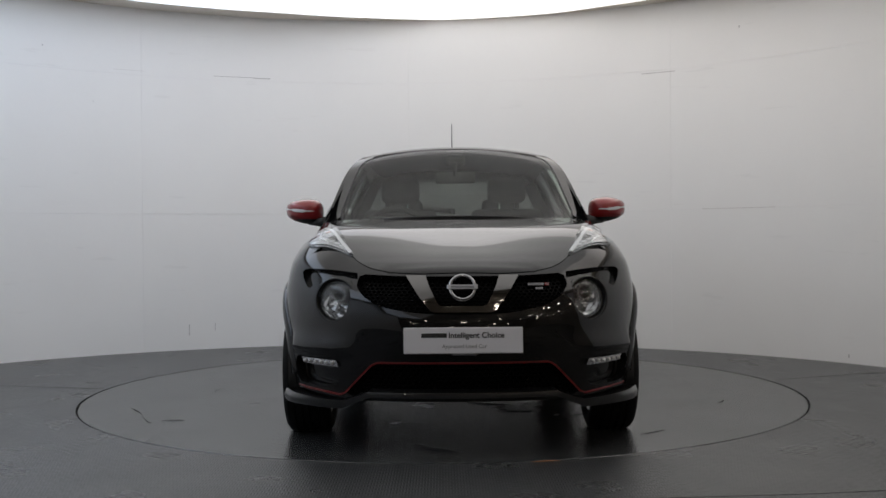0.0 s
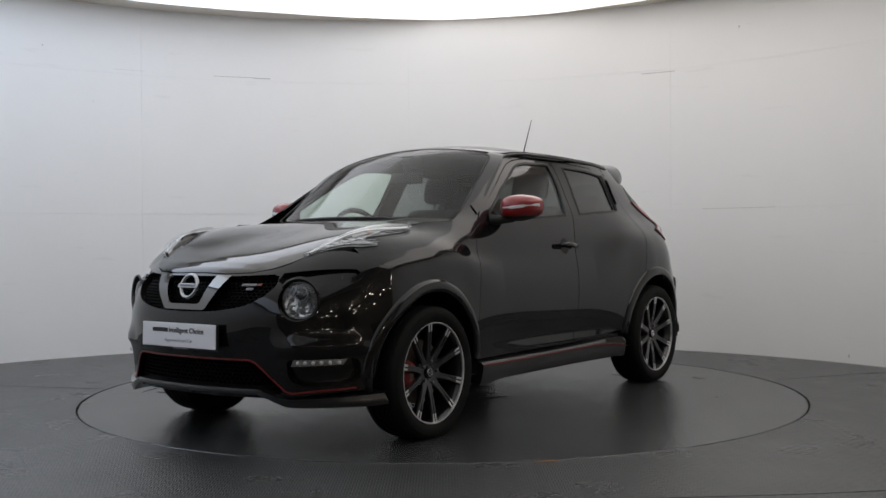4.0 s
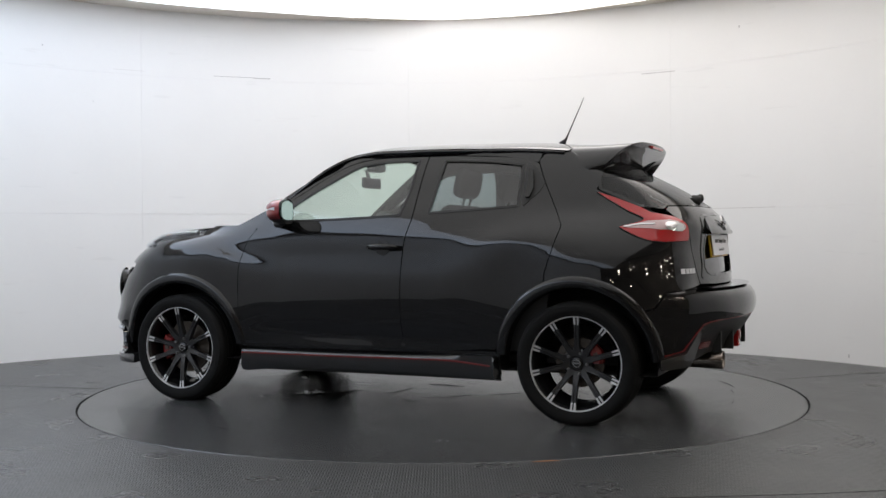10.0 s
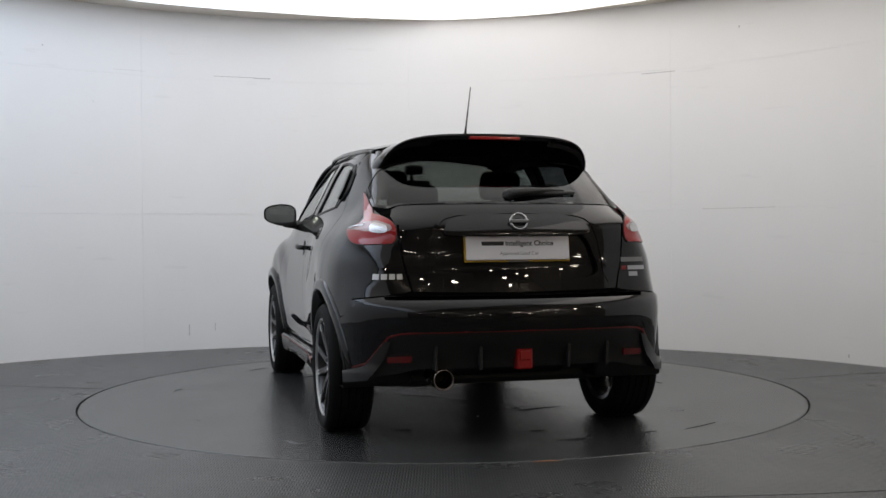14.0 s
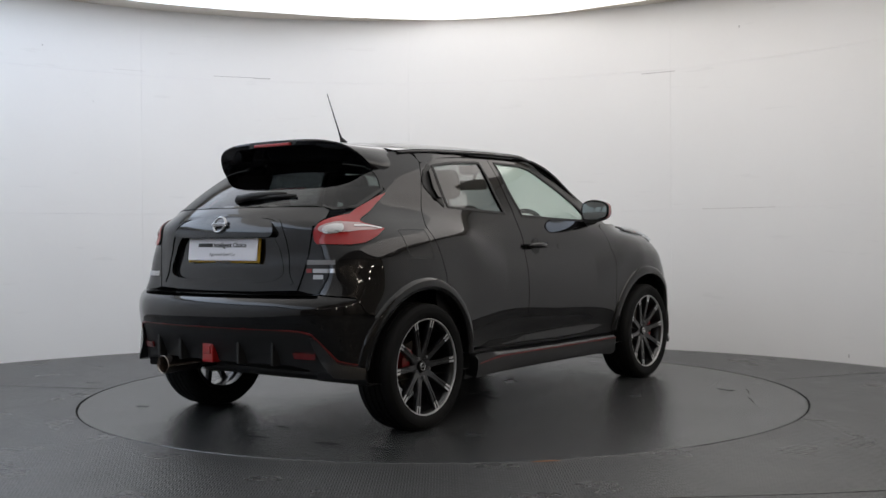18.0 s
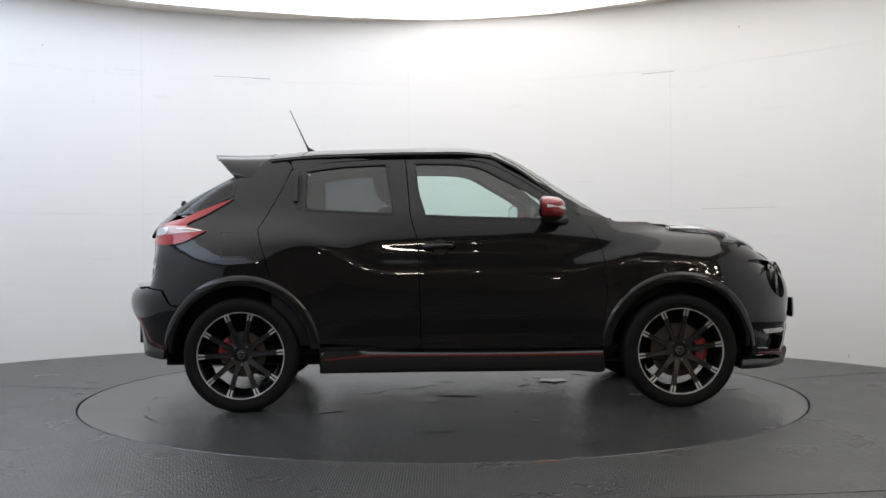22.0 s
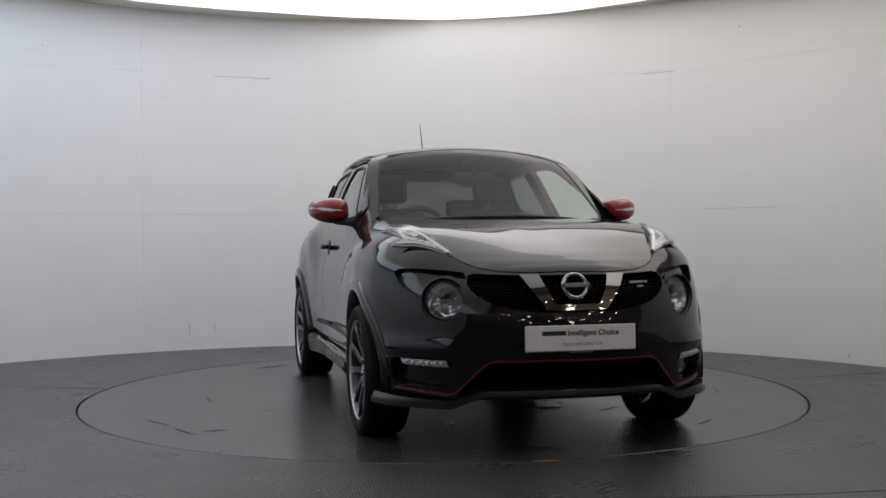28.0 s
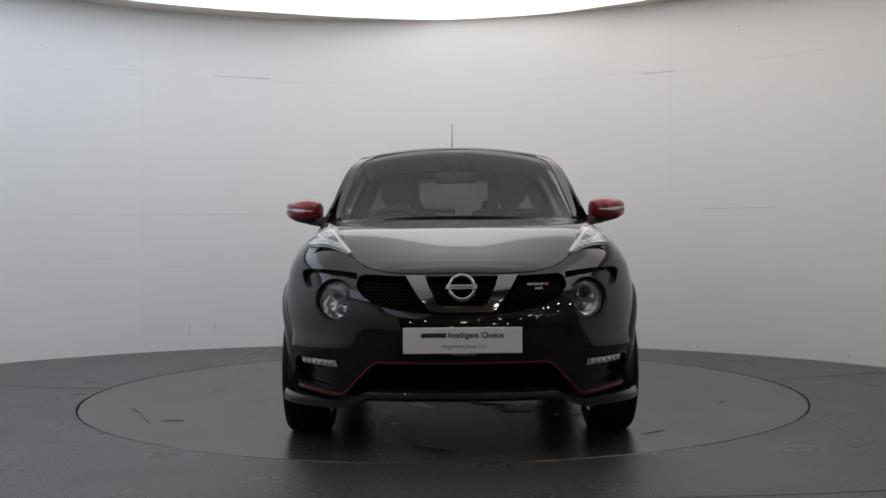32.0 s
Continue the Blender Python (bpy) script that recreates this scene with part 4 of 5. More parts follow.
lip_bot = xs_line([(1.60, .225)]) + fl([(.80, .222), (.60, .216), (.54, .219), (.45, .262), (.41, .278), (.0, .278)])
lp = lip_top + lip_bot
panel("front_lip", lp + neg(lp[::-1])[1:-1], wall_s, GREYPAINT, CAR, False, False, 0.02, 0.10, label="dark grey front splitter lip",
      bulge=lambda q: hermite(q[:, 1], np.array([.18, .222, .255, .288, .300, .31]), np.array([.012, .021, .025, .0255, .0235, .019])) + .026 * np.clip((np.abs(q[:, 0]) - sy(.62, .25)) / .25, 0, 1) * np.clip((.28 - q[:, 1]) / .04, 0, 1))

# tail


def rmir(h):
    return h + [(2 * SMAX - s, z) for s, z in h[::-1]][1:-1]


def rneg(h):
    return [(2 * SMAX - s, z) for s, z in h]


SC = SMAX
gate = [(SC, .725)] + rl([(.30, .728), (.545, .735), (.558, .90), (.570, 1.05), (.60, 1.095), (.585, 1.128), (.55, 1.146), (.30, 1.150)]) + [(SC, 1.15)]
rec = [(SC, .775)] + rl(sm([(.26, .776), (.37, .785), (.425, .815), (.412, .88), (.378, .96), (.335, 1.005), (.26, 1.018)])) + [(SC, 1.020)]
gfullr = rmir(gate)
recf = rmir(rec)


tail = panel("tailgate", gfullr, wall_gate, PAINT, CAR, False, False, 0.03, 0.015, holes=[recf])
panel("plate_recess", recf, wall_gate, PAINT, tail, False, False, 0.03, 0, -0.024)
strip("recess_edge", recf, wall_gate, 0.014, PAINT, tail, False, False, 0.002, closed=True)
bro = [(SC, 1.102)] + rl(sm([(.20, 1.100), (.29, 1.088), (.345, 1.060), (.368, 1.018), (.35, .998)], 4)) + [(SC, .998)]
panel("plate_brow", rmir(bro), wall_gate, PAINT, tail, False, False, 0.03, 0.05, .002, bulge=lambda q: .030 * np.clip((1.102 - q[:, 1]) / .09, 0, 1) ** 1.5, label="black brow over the plate recess")
ridge = rl(sm([(.50, .765), (.462, .82), (.446, .90), (.420, 1.00), (.375, 1.075), (.30, 1.100)], 5)) + [(SC, 1.112)]
strip("ridge", ridge + rneg(ridge)[::-1][1:], wall_gate, .022, PAINT, tail, False, False, .004)
lg = rl([(y, .722) for y in (.66, .62, .56, .50, .42, .34, .25, .16, .08)]) + [(SC, .722)]
lg = lg + rneg(lg)[::-1][1:]
qa, qb = W([a for a, _ in lg], [.712] * len(lg)), wall_gate(np.array(lg))
led = np.concatenate([qa + [-.02, 0, .004], qb + [.03, 0, -.002]])
k = len(lg)
mesh_object("bumper_ledge", led, [(i, i + 1, k + i + 1, k + i) for i in range(k - 1)], PAINT, CAR, "", True)

rg = [(SC, 1.157)] + rl([(.30, 1.157), (.55, 1.153), (.59, 1.137)]) + xs_line(sm([(-1.56, 1.150), (-1.44, 1.203), (-1.345, 1.245)], 4)) + xs_line(sm([(-1.333, 1.30), (-1.338, 1.37), (-1.35, 1.41)], 4)) + rl([(.40, 1.43), (.20, 1.435)]) + [(SC, 1.435)]
g = panel("rear_window", rmir(rg), wall_s, REARGLASS, tail, False, False, 0.035, 0, 0.0, label="dark tinted wrap-round rear window")
g.visible_shadow = False
strip("window_seal", rmir(rg), wall_s, 0.02, GLOSSBLACK, g, False, False, 0.003, closed=True)
# rear bumper: painted upper part, plain lower part
up = [(SC, .555)] + rl([(.55, .55), (.64, .535)]) + xs_line([(-1.80, .40), (-1.69, .37)]) + xs_line(arc(-AX, AZ, ARCH_R, 176, 142)) + xs_line([(-1.675, .612), (-1.725, .692)]) + rl([(.60, .716), (.545, .726), (.30, .719)]) + [(SC, .716)]
rb = panel("rear_bumper", rmir(up), wall_s, PAINT, CAR, False, False, 0.03, 0.03, bulge=lambda q: np.interp(q[:, 1], [.5, .60, .68, .71, .73], [0, .008, .012, .004, -.02]))
lowr = [(SC, .368)] + rl([(.50, .368), (.60, .345)]) + xs_line([(-1.69, .31), (-1.69, .365), (-1.80, .392)]) + rl([(.64, .528), (.55, .543)]) + [(SC, .548)]
df = panel("diffuser", rmir(lowr), wall_s, PLASTIC, CAR, False, False, 0.03, 0.05, -0.006, label="black textured rear diffuser")
line = [(SC, .552)] + rl([(.30, .551), (.54, .546), (.60, .54), (.645, .525)]) + xs_line([(-1.80, .397), (-1.69, .367)])
strip("red_line", line, wall_s, 0.009, REDLINE, rb, False, False, 0.005, "thin red trim line")
strip("red_line", line, wall_s, 0.009, REDLINE, rb, False, True, 0.005, "thin red trim line")
# ---- car: wheels ----
MESHES = {}


def shared(name, build, mat, parent, m=None, label="", smooth=False):
    """A part whose mesh is built once and shared by its repeats."""
    if name not in MESHES:
        me = bpy.data.meshes.new(name)
        bm = build()
        bm.to_mesh(me)
        bm.free()
        me.materials.append(mat)
        if smooth:
            me.polygons.foreach_set("use_smooth", [True] * len(me.polygons))
            me.set_sharp_from_angle(angle=radians(35))
        MESHES[name] = me
    ob = new(name.split("@")[0], MESHES[name])
    ob.parent = parent
    if m is not None:
        ob.matrix_basis = m
    if label:
        ob["label"] = label
    return ob


HUBZ = 0.324


def tyre_bm():
    prof = [(.238, -.098), (.246, -.106), (.268, -.113), (.295, -.114), (.316, -.104), (.327, -.088)]
    for y in (-.055, -.018, .018, .055):
        prof += [(.329, y - .006), (.322, y - .004), (.322, y + .004), (.329, y + .006)]
    prof += [(.327, .088), (.3235, .096), (.316, .104), (.308, .109), (.306, .1115), (.295, .1135), (.276, .1135), (.272, .1115), (.258, .110), (.252, .106), (.243, .098)]
    bm = lathe(prof, 96, "y")
    for v in bm.verts:
        if v.co.z < -HUBZ:
            v.co.z = -HUBZ
    return bm


def barrel_bm():
    return lathe([(.245, .094), (.236, .082), (.226, .06), (.216, .0), (.212, -.09), (.236, -.098), (.232, -.09), (.206, -.02), (.214, .055), (.222, .08)], 72, "y")


def lip_bm():
    return lathe([(.2490, .096), (.2520, .101), (.2500, .1045), (.2450, .1040), (.2425, .098), (.2440, .090)], 96, "y", closed=True)


def spoke_bm():
    """One broad black spoke, narrow at the waist, with a shallow groove towards the rim."""
    bm = bmesh.new()
    rows = []
    for r, w, top, dep, g in ((.045, .024, .066, .036, 0.0), (.070, .0195, .070, .038, .0), (.098, .0160, .076, .036, .001), (.140, .0150, .083, .032, .003), (.190, .0165, .090, .028, .005), (.2445, .0185, .0955, .022, .006)):
        rows.append([bm.verts.new((a * w, y, r)) for a, y in ((-.8, top - dep), (-1, top - .007), (-.82, top), (-.22, top), (-.12, top - g), (.12, top - g), (.22, top), (.82, top), (1, top - .007), (.8, top - dep))])
    n = len(rows[0])
    for a, b in zip(rows, rows[1:]):
        for k in range(n):
            bm.faces.new((a[k], a[(k + 1) % n], b[(k + 1) % n], b[k]))
    bm.faces.new(rows[0][::-1])
    bm.faces.new(rows[-1])
    bmesh.ops.recalc_face_normals(bm, faces=bm.faces[:])
    return bm


def tip_bm(sgn):
    """A machined bar on one half of a spoke's end."""
    bm = bmesh.new()
    rows = []
    for r, c, w, top in ((.203, .0082, .0040, .0912), (.210, .0087, .0050, .0926), (.2445, .0100, .0058, .0966)):
        rows.append([bm.verts.new((sgn * c - w, top, r)), bm.verts.new((sgn * c + w, top, r)), bm.verts.new((sgn * c + w, top - .004, r)), bm.verts.new((sgn * c - w, top - .004, r))])
    for a, b in zip(rows, rows[1:]):
        for k in range(4):
            bm.faces.new((a[k], a[(k + 1) % 4], b[(k + 1) % 4], b[k]))
    bm.faces.new(rows[0])
    bm.faces.new(rows[-1])
    bmesh.ops.recalc_face_normals(bm, faces=bm.faces[:])
    return bm


def caliper_bm():
    bm = bmesh.new()
    rows = []
    for i in range(9):
        a = radians(-30 + 60 * i / 8)
        rows.append([bm.verts.new((r * math.cos(a), y, r * math.sin(a))) for r, y in ((.105, .0), (.105, .052), (.15, .056), (.172, .045), (.172, .0))])
    for a, b in zip(rows, rows[1:]):
        for k in range(5):
            bm.faces.new((a[k], a[(k + 1) % 5], b[(k + 1) % 5], b[k]))
    bm.faces.new(rows[0])
    bm.faces.new(rows[-1])
    bmesh.ops.recalc_face_normals(bm, faces=bm.faces[:])
    return bm


def wheel(x, mirror, brake, phase, size):
    m = Matrix.Translation((x, (-1 if mirror else 1) * 0.765, HUBZ)) @ pose(0, 0, 0, 0, 0, 180 if mirror else 0)
    w = shared("wheel", barrel_bm, RIMBLACK, CAR, m, "black alloy wheel with machined silver spoke ends", True)
    shared("tyre", tyre_bm, RUBBER, w, None, "low-profile black tyre", True)
    shared("rim_lip", lip_bm, SILVER, w, None, "machined silver rim edge", True)
    for k in range(5):
        # spokes stand in five pairs
        for a in (-16.5, 16.5):
            r = pose(0, 0, 0, 0, phase + 72 * k + a, 0)
            shared("spoke", spoke_bm, RIMBLACK, w, r)
            for sgn in (-1, 1):
                shared("spoke_tip@%d" % sgn, lambda: tip_bm(sgn), SILVER, w, r, "machined silver spoke end")
        shared("wheel_nut", lambda: lathe([(.0001, .080), (.006, .080), (.0085, .077), (.0085, .06)], 6, "y"), NUT, w, pose(0, 0, 0, 0, phase + 36 + 72 * k, 0) @ pose(0, 0, .056))
    shared("hub", lambda: lathe([(.0001, .060), (.034, .060), (.040, .066), (.062, .066), (.078, .060), (.086, .040), (.080, .028), (.0001, .028)], 40, "y"), RIMBLACK, w, None, "", True)
    shared("hub_cap", lambda: lathe([(.0001, .073), (.024, .073), (.029, .070), (.030, .055)], 32, "y"), GLOSSBLACK, w, None, "", True)
    shared("cap_ring", lambda: lathe([(.0145, .0735), (.016, .076), (.0205, .076), (.022, .0735)], 32, "y"), CHROME, w)
    shared("cap_bar", lambda: box(-.023, .023, .0735, .0765, -.004, .004), CHROME, w)
    disc = Matrix.Diagonal((size, 1, size, 1))
    shared("brake_disc", lambda: lathe([(.072, .014), (.076, .012), (.157, .012), (.157, -.012), (.07, -.012), (.068, .03), (.02, .03)], 64, "y"), STEEL, w, disc, "brown-tinged steel brake disc", True)
    shared("brake_caliper", caliper_bm, CALIPER, w, pose(0, 0, 0, 0, brake, 0) @ Matrix.Diagonal((size * .97, 1, size ** 2 * .92, 1)), "red brake caliper")
    shared("caliper_badge", lambda: box(.118, .150, .0545, .0575, -.014, .014, .003), STEEL, w, pose(0, 0, 0, 0, brake, 0) @ Matrix.Diagonal((size * .97, 1, size, 1)))


for mir in (False, True):
    wheel(AX, mir, 2 if not mir else 178, 22 if not mir else 8, 1.0)
    wheel(-AX, mir, 205 if not mir else -25, 15.5 if not mir else 3, .84)

# ---- car: lamps, mirrors, trim ----


def frame_at(p, ahead, up=(0, 0, 1)):
    """Pose at p whose z axis points ahead and whose y axis stays up."""
    z = Vector(ahead).normalized()
    x = Vector(up).cross(z).normalized()
    y = z.cross(x)
    return Matrix.Translation(p) @ Matrix((x, y, z)).transposed().to_4x4()


def headlight(sgn):
    p = W(lampc[0], lampc[1])[0]
    m = frame_at((p[0] - .020, sgn * (p[1] - .010), p[2]), (math.cos(radians(24)), sgn * math.sin(radians(24)), .06)) @ Matrix.Diagonal((.86, .86, .86, 1))
    h = part("headlight", lathe([(.122, .012), (.117, .022), (.108, .014), (.102, -.01), (.10, -.03)], 56, "z", m), GLOSSBLACK, CAR, "round headlight in a gloss black surround", True)
    # bowl of flat facets that catch the light unevenly
    bm = bmesh.new()
    rnd = random.Random(21)
    rings = []
    for i, (r, z) in enumerate(((.101, -.004), (.090, -.022), (.072, -.042), (.048, -.058), (.020, -.066))):
        rings.append([bm.verts.new(((r + rnd.uniform(-.003, .003) * (i > 0)) * math.cos(2 * math.pi * (k + .5 * (i % 2)) / 18), (r + rnd.uniform(-.003, .003) * (i > 0)) * math.sin(2 * math.pi * (k + .5 * (i % 2)) / 18), z + rnd.uniform(-.006, .006) * (i > 0))) for k in range(18)])
    for r0, r1 in zip(rings, rings[1:]):
        for k in range(18):
            bm.faces.new((r0[k], r0[(k + 1) % 18], r1[k]))
            bm.faces.new((r0[(k + 1) % 18], r1[(k + 1) % 18], r1[k]))
    bm.faces.new(rings[-1])
    bmesh.ops.recalc_face_normals(bm, faces=bm.faces[:])
    bm.transform(m)
    part("reflector", bm, REFLECTOR, h, "faceted bright reflector bowl")
    part("lamp_ring", lathe([(.094, -.006), (.097, .0), (.101, -.004)], 56, "z", m), DARKCHROME, h, "", True)
    up = m @ Matrix.Translation((0, .034, -.010))
    part("projector", lathe([(.0001, .006), (.014, .003), (.025, -.006), (.032, -.020), (.034, -.024), (.034, -.06)], 40, "z", up), GLOSSBLACK, h, "dark projector lens", True)
    part("projector_ring", lathe([(.033, -.02), (.036, -.012), (.042, -.017), (.046, -.045)], 40, "z", up), CHROME, h, "", True)
    part("bulb_cap", lathe([(.0001, .004), (.012, .0), (.016, -.01), (.016, -.04)], 24, "z", m @ Matrix.Translation((0, -.045, -.02))), CHROME, h, "", True)
    l = part("lens", lathe([(.0001, .022), (.035, .020), (.07, .013), (.095, .002), (.101, -.004)], 48, "z", m), LENS, h, "clear round lens", True)
    l.visible_shadow = False


def lamp_top(q):
    hz = hood(q)[:, 2]
    wz = wing_z(q[:, 0], q[:, 1])
    w = np.clip((q[:, 1] - .5) / .2, 0, 1)
    z = np.minimum(hz + .035, np.maximum(wz, hz - .12)) * (w) + hz * (1 - w)
    return np.stack([q[:, 0], q[:, 1], z], 1)


def top_lamp(mirror):
    out = sm([(1.80, .505), (1.715, .60), (1.62, .70)], 6) + sm([(1.555, .742), (1.540, .740), (1.560, .712), (1.575, .690)], 4) + sm([(1.555, .686), (1.46, .700), (1.33, .708), (1.235, .698)], 5) + sm([(1.22, .688), (1.235, .672), (1.32, .652), (1.50, .608), (1.68, .550)], 5)
    base = panel("indicator_lamp", out, lamp_top, LAMPMID, CAR, False, mirror, 0.02, 0.02, 0.004, label="clear boomerang-shaped lamp on the wing top")
    inner = sm([(1.765, .525), (1.70, .598), (1.61, .692)], 4) + sm([(1.565, .728), (1.575, .695), (1.61, .655)], 3) + sm([(1.66, .600), (1.70, .555)], 3)
    panel("reflector", inner, lamp_top, LAMPTOP, base, False, mirror, 0.02, 0.004, 0.008, label="silvered wedge behind the clear cover")
    tail = sm([(1.60, .640), (1.50, .668), (1.42, .676)], 4) + sm([(1.41, .660), (1.50, .628), (1.585, .602)], 4)
    panel("reflector", tail, lamp_top, LAMPTOP, base, False, mirror, 0.02, 0.004, 0.008)
    dark = sm([(1.415, .690), (1.33, .697), (1.245, .692)], 4) + sm([(1.25, .676), (1.33, .660), (1.42, .640)], 4)
    panel("lamp_tail", dark, lamp_top, LAMPDARK, base, False, mirror, 0.02, 0.003, .007, label="dark rear end of the lamp")
    for k in range(6):
        c = (1.745 - .030 * k, .532 + .027 * k)
        panel("lamp_cell", [(c[0] - .010, c[1] - .004), (c[0] + .002, c[1] - .010), (c[0] - .006, c[1] + .018), (c[0] - .020, c[1] + .020)], lamp_top, LAMPWHITE, base, False, mirror, 0.03, 0.003, .011)
    panel("amber_bulb", arc(1.50, .650, .011, 0, 360, 12)[:-1], lamp_top, AMBER, base, False, mirror, 0.03, 0.004, 0.011)
    strip("light_guide", sm([(1.775, .518), (1.66, .575), (1.50, .632), (1.36, .668), (1.245, .688)], 6), lamp_top, .020, LAMPWHITE, base, False, mirror, .013, "bright white light guide along the lamp")
    strip("reflector_edge", sm([(1.70, .565), (1.55, .615), (1.38, .660), (1.27, .682)], 6), lamp_top, .008, REFLECTOR, base, False, mirror, .011)
    strip("reflector_edge", sm([(1.66, .63), (1.56, .68), (1.46, .68)], 6), lamp_top, .007, REFLECTOR, base, False, mirror, .011)
    hump = lambda q: .010 * np.clip(1 - ((q[:, 0] - 1.45) / .28) ** 2, 0, 1) * np.clip(1 - ((q[:, 1] - .665) / .10) ** 2, 0, 1)
    l = panel("lens", out, lamp_top, LENS, base, False, mirror, 0.02, 0.018, 0.016, bulge=hump, label="clear lamp cover")
    l.visible_shadow = False


def door_mirror(sgn):
    bm = bmesh.new()
    bmesh.ops.create_uvsphere(bm, u_segments=40, v_segments=24, radius=1)
    for v in bm.verts:
        x, y, z = v.co
        pw = lambda a, e: math.copysign(abs(a) ** e, a)
        y = pw(y, .65)
        tp = 1 - .22 * max(y, 0) - .05 * y
        zz = pw(z, .6) * .073 * tp
        v.co = (.462 - .026 * y + max(0.0, pw(x, .8)) * .135 * (1 - .25 * y * y), sgn * (.895 + y * .112), 1.152 + zz + .006 * y)
    bmesh.ops.recalc_face_normals(bm, faces=bm.faces[:])
    lower = bm.copy()
    bmesh.ops.bisect_plane(bm, geom=bm.verts[:] + bm.edges[:] + bm.faces[:], plane_co=(0, 0, 1.104), plane_no=(0, 0, -1), clear_outer=True)
    bmesh.ops.bisect_plane(lower, geom=lower.verts[:] + lower.edges[:] + lower.faces[:], plane_co=(0, 0, 1.103), plane_no=(0, 0, 1), clear_outer=True)
    bezel = bm.copy()
    bmesh.ops.bisect_plane(bm, geom=bm.verts[:] + bm.edges[:] + bm.faces[:], plane_co=(.476, sgn * .895, 0), plane_no=(-1, -sgn * .232, 0), clear_outer=True)
    bmesh.ops.bisect_plane(bezel, geom=bezel.verts[:] + bezel.edges[:] + bezel.faces[:], plane_co=(.475, sgn * .895, 0), plane_no=(1, sgn * .232, 0), clear_outer=True)
    cap = part("door_mirror", bm, REDPAINT, CAR, "red door mirror with a silver stripe", True)
    part("mirror_base", lower, PLASTIC, cap, "", True)
    part("mirror_bezel", bezel, GLOSSBLACK, cap, "black mirror housing", True)
    part("mirror_foot", tube([(.52, sgn * .86, 1.092), (.56, sgn * .80, 1.085), (.61, sgn * .755, 1.085)], [.022, .024, .034], 12), PLASTIC, cap, "", True)
    # stripe follows the front of the shell
    bm = bmesh.new()
    rows = []
    for i in range(15):
        y = -.55 + 1.5 * i / 14
        yy = math.copysign(abs(y) ** .8, y)
        xr = math.sqrt(max(0, 1 - min(1, abs(y)) ** 2))
        xx = .462 - .026 * yy + xr ** .8 * .135 * (1 - .25 * yy * yy) + .002
        h = .0085 * (1 - .55 * (i / 14 < .3))
        zc = 1.150 + .014 * max(0, yy)
        rows.append([bm.verts.new((xx, sgn * (.895 + yy * .113), zc - h)), bm.verts.new((xx + .002, sgn * (.895 + yy * .113), zc)), bm.verts.new((xx, sgn * (.895 + yy * .113), zc + h))])
    for a, b in zip(rows, rows[1:]):
        for k in range(2):
            bm.faces.new((a[k], a[k + 1], b[k + 1], b[k]))
    part("mirror_stripe", bm, LAMPWHITE, cap, "silver indicator stripe", True)
    bm = bmesh.new()
    vs = []
    for i in range(32):
        a = 2 * math.pi * i / 32
        pw = lambda c, e: math.copysign(abs(c) ** e, c)
        y = pw(math.cos(a), .55)
        vs.append(bm.verts.new((.4600 - .026 * y * .884, sgn * (.895 + y * .099), 1.154 + pw(math.sin(a), .5) * .058 * (1 - .2 * max(y, 0)))))
    bm.faces.new(vs)
    part("mirror_glass", bm, MIRROR, cap)


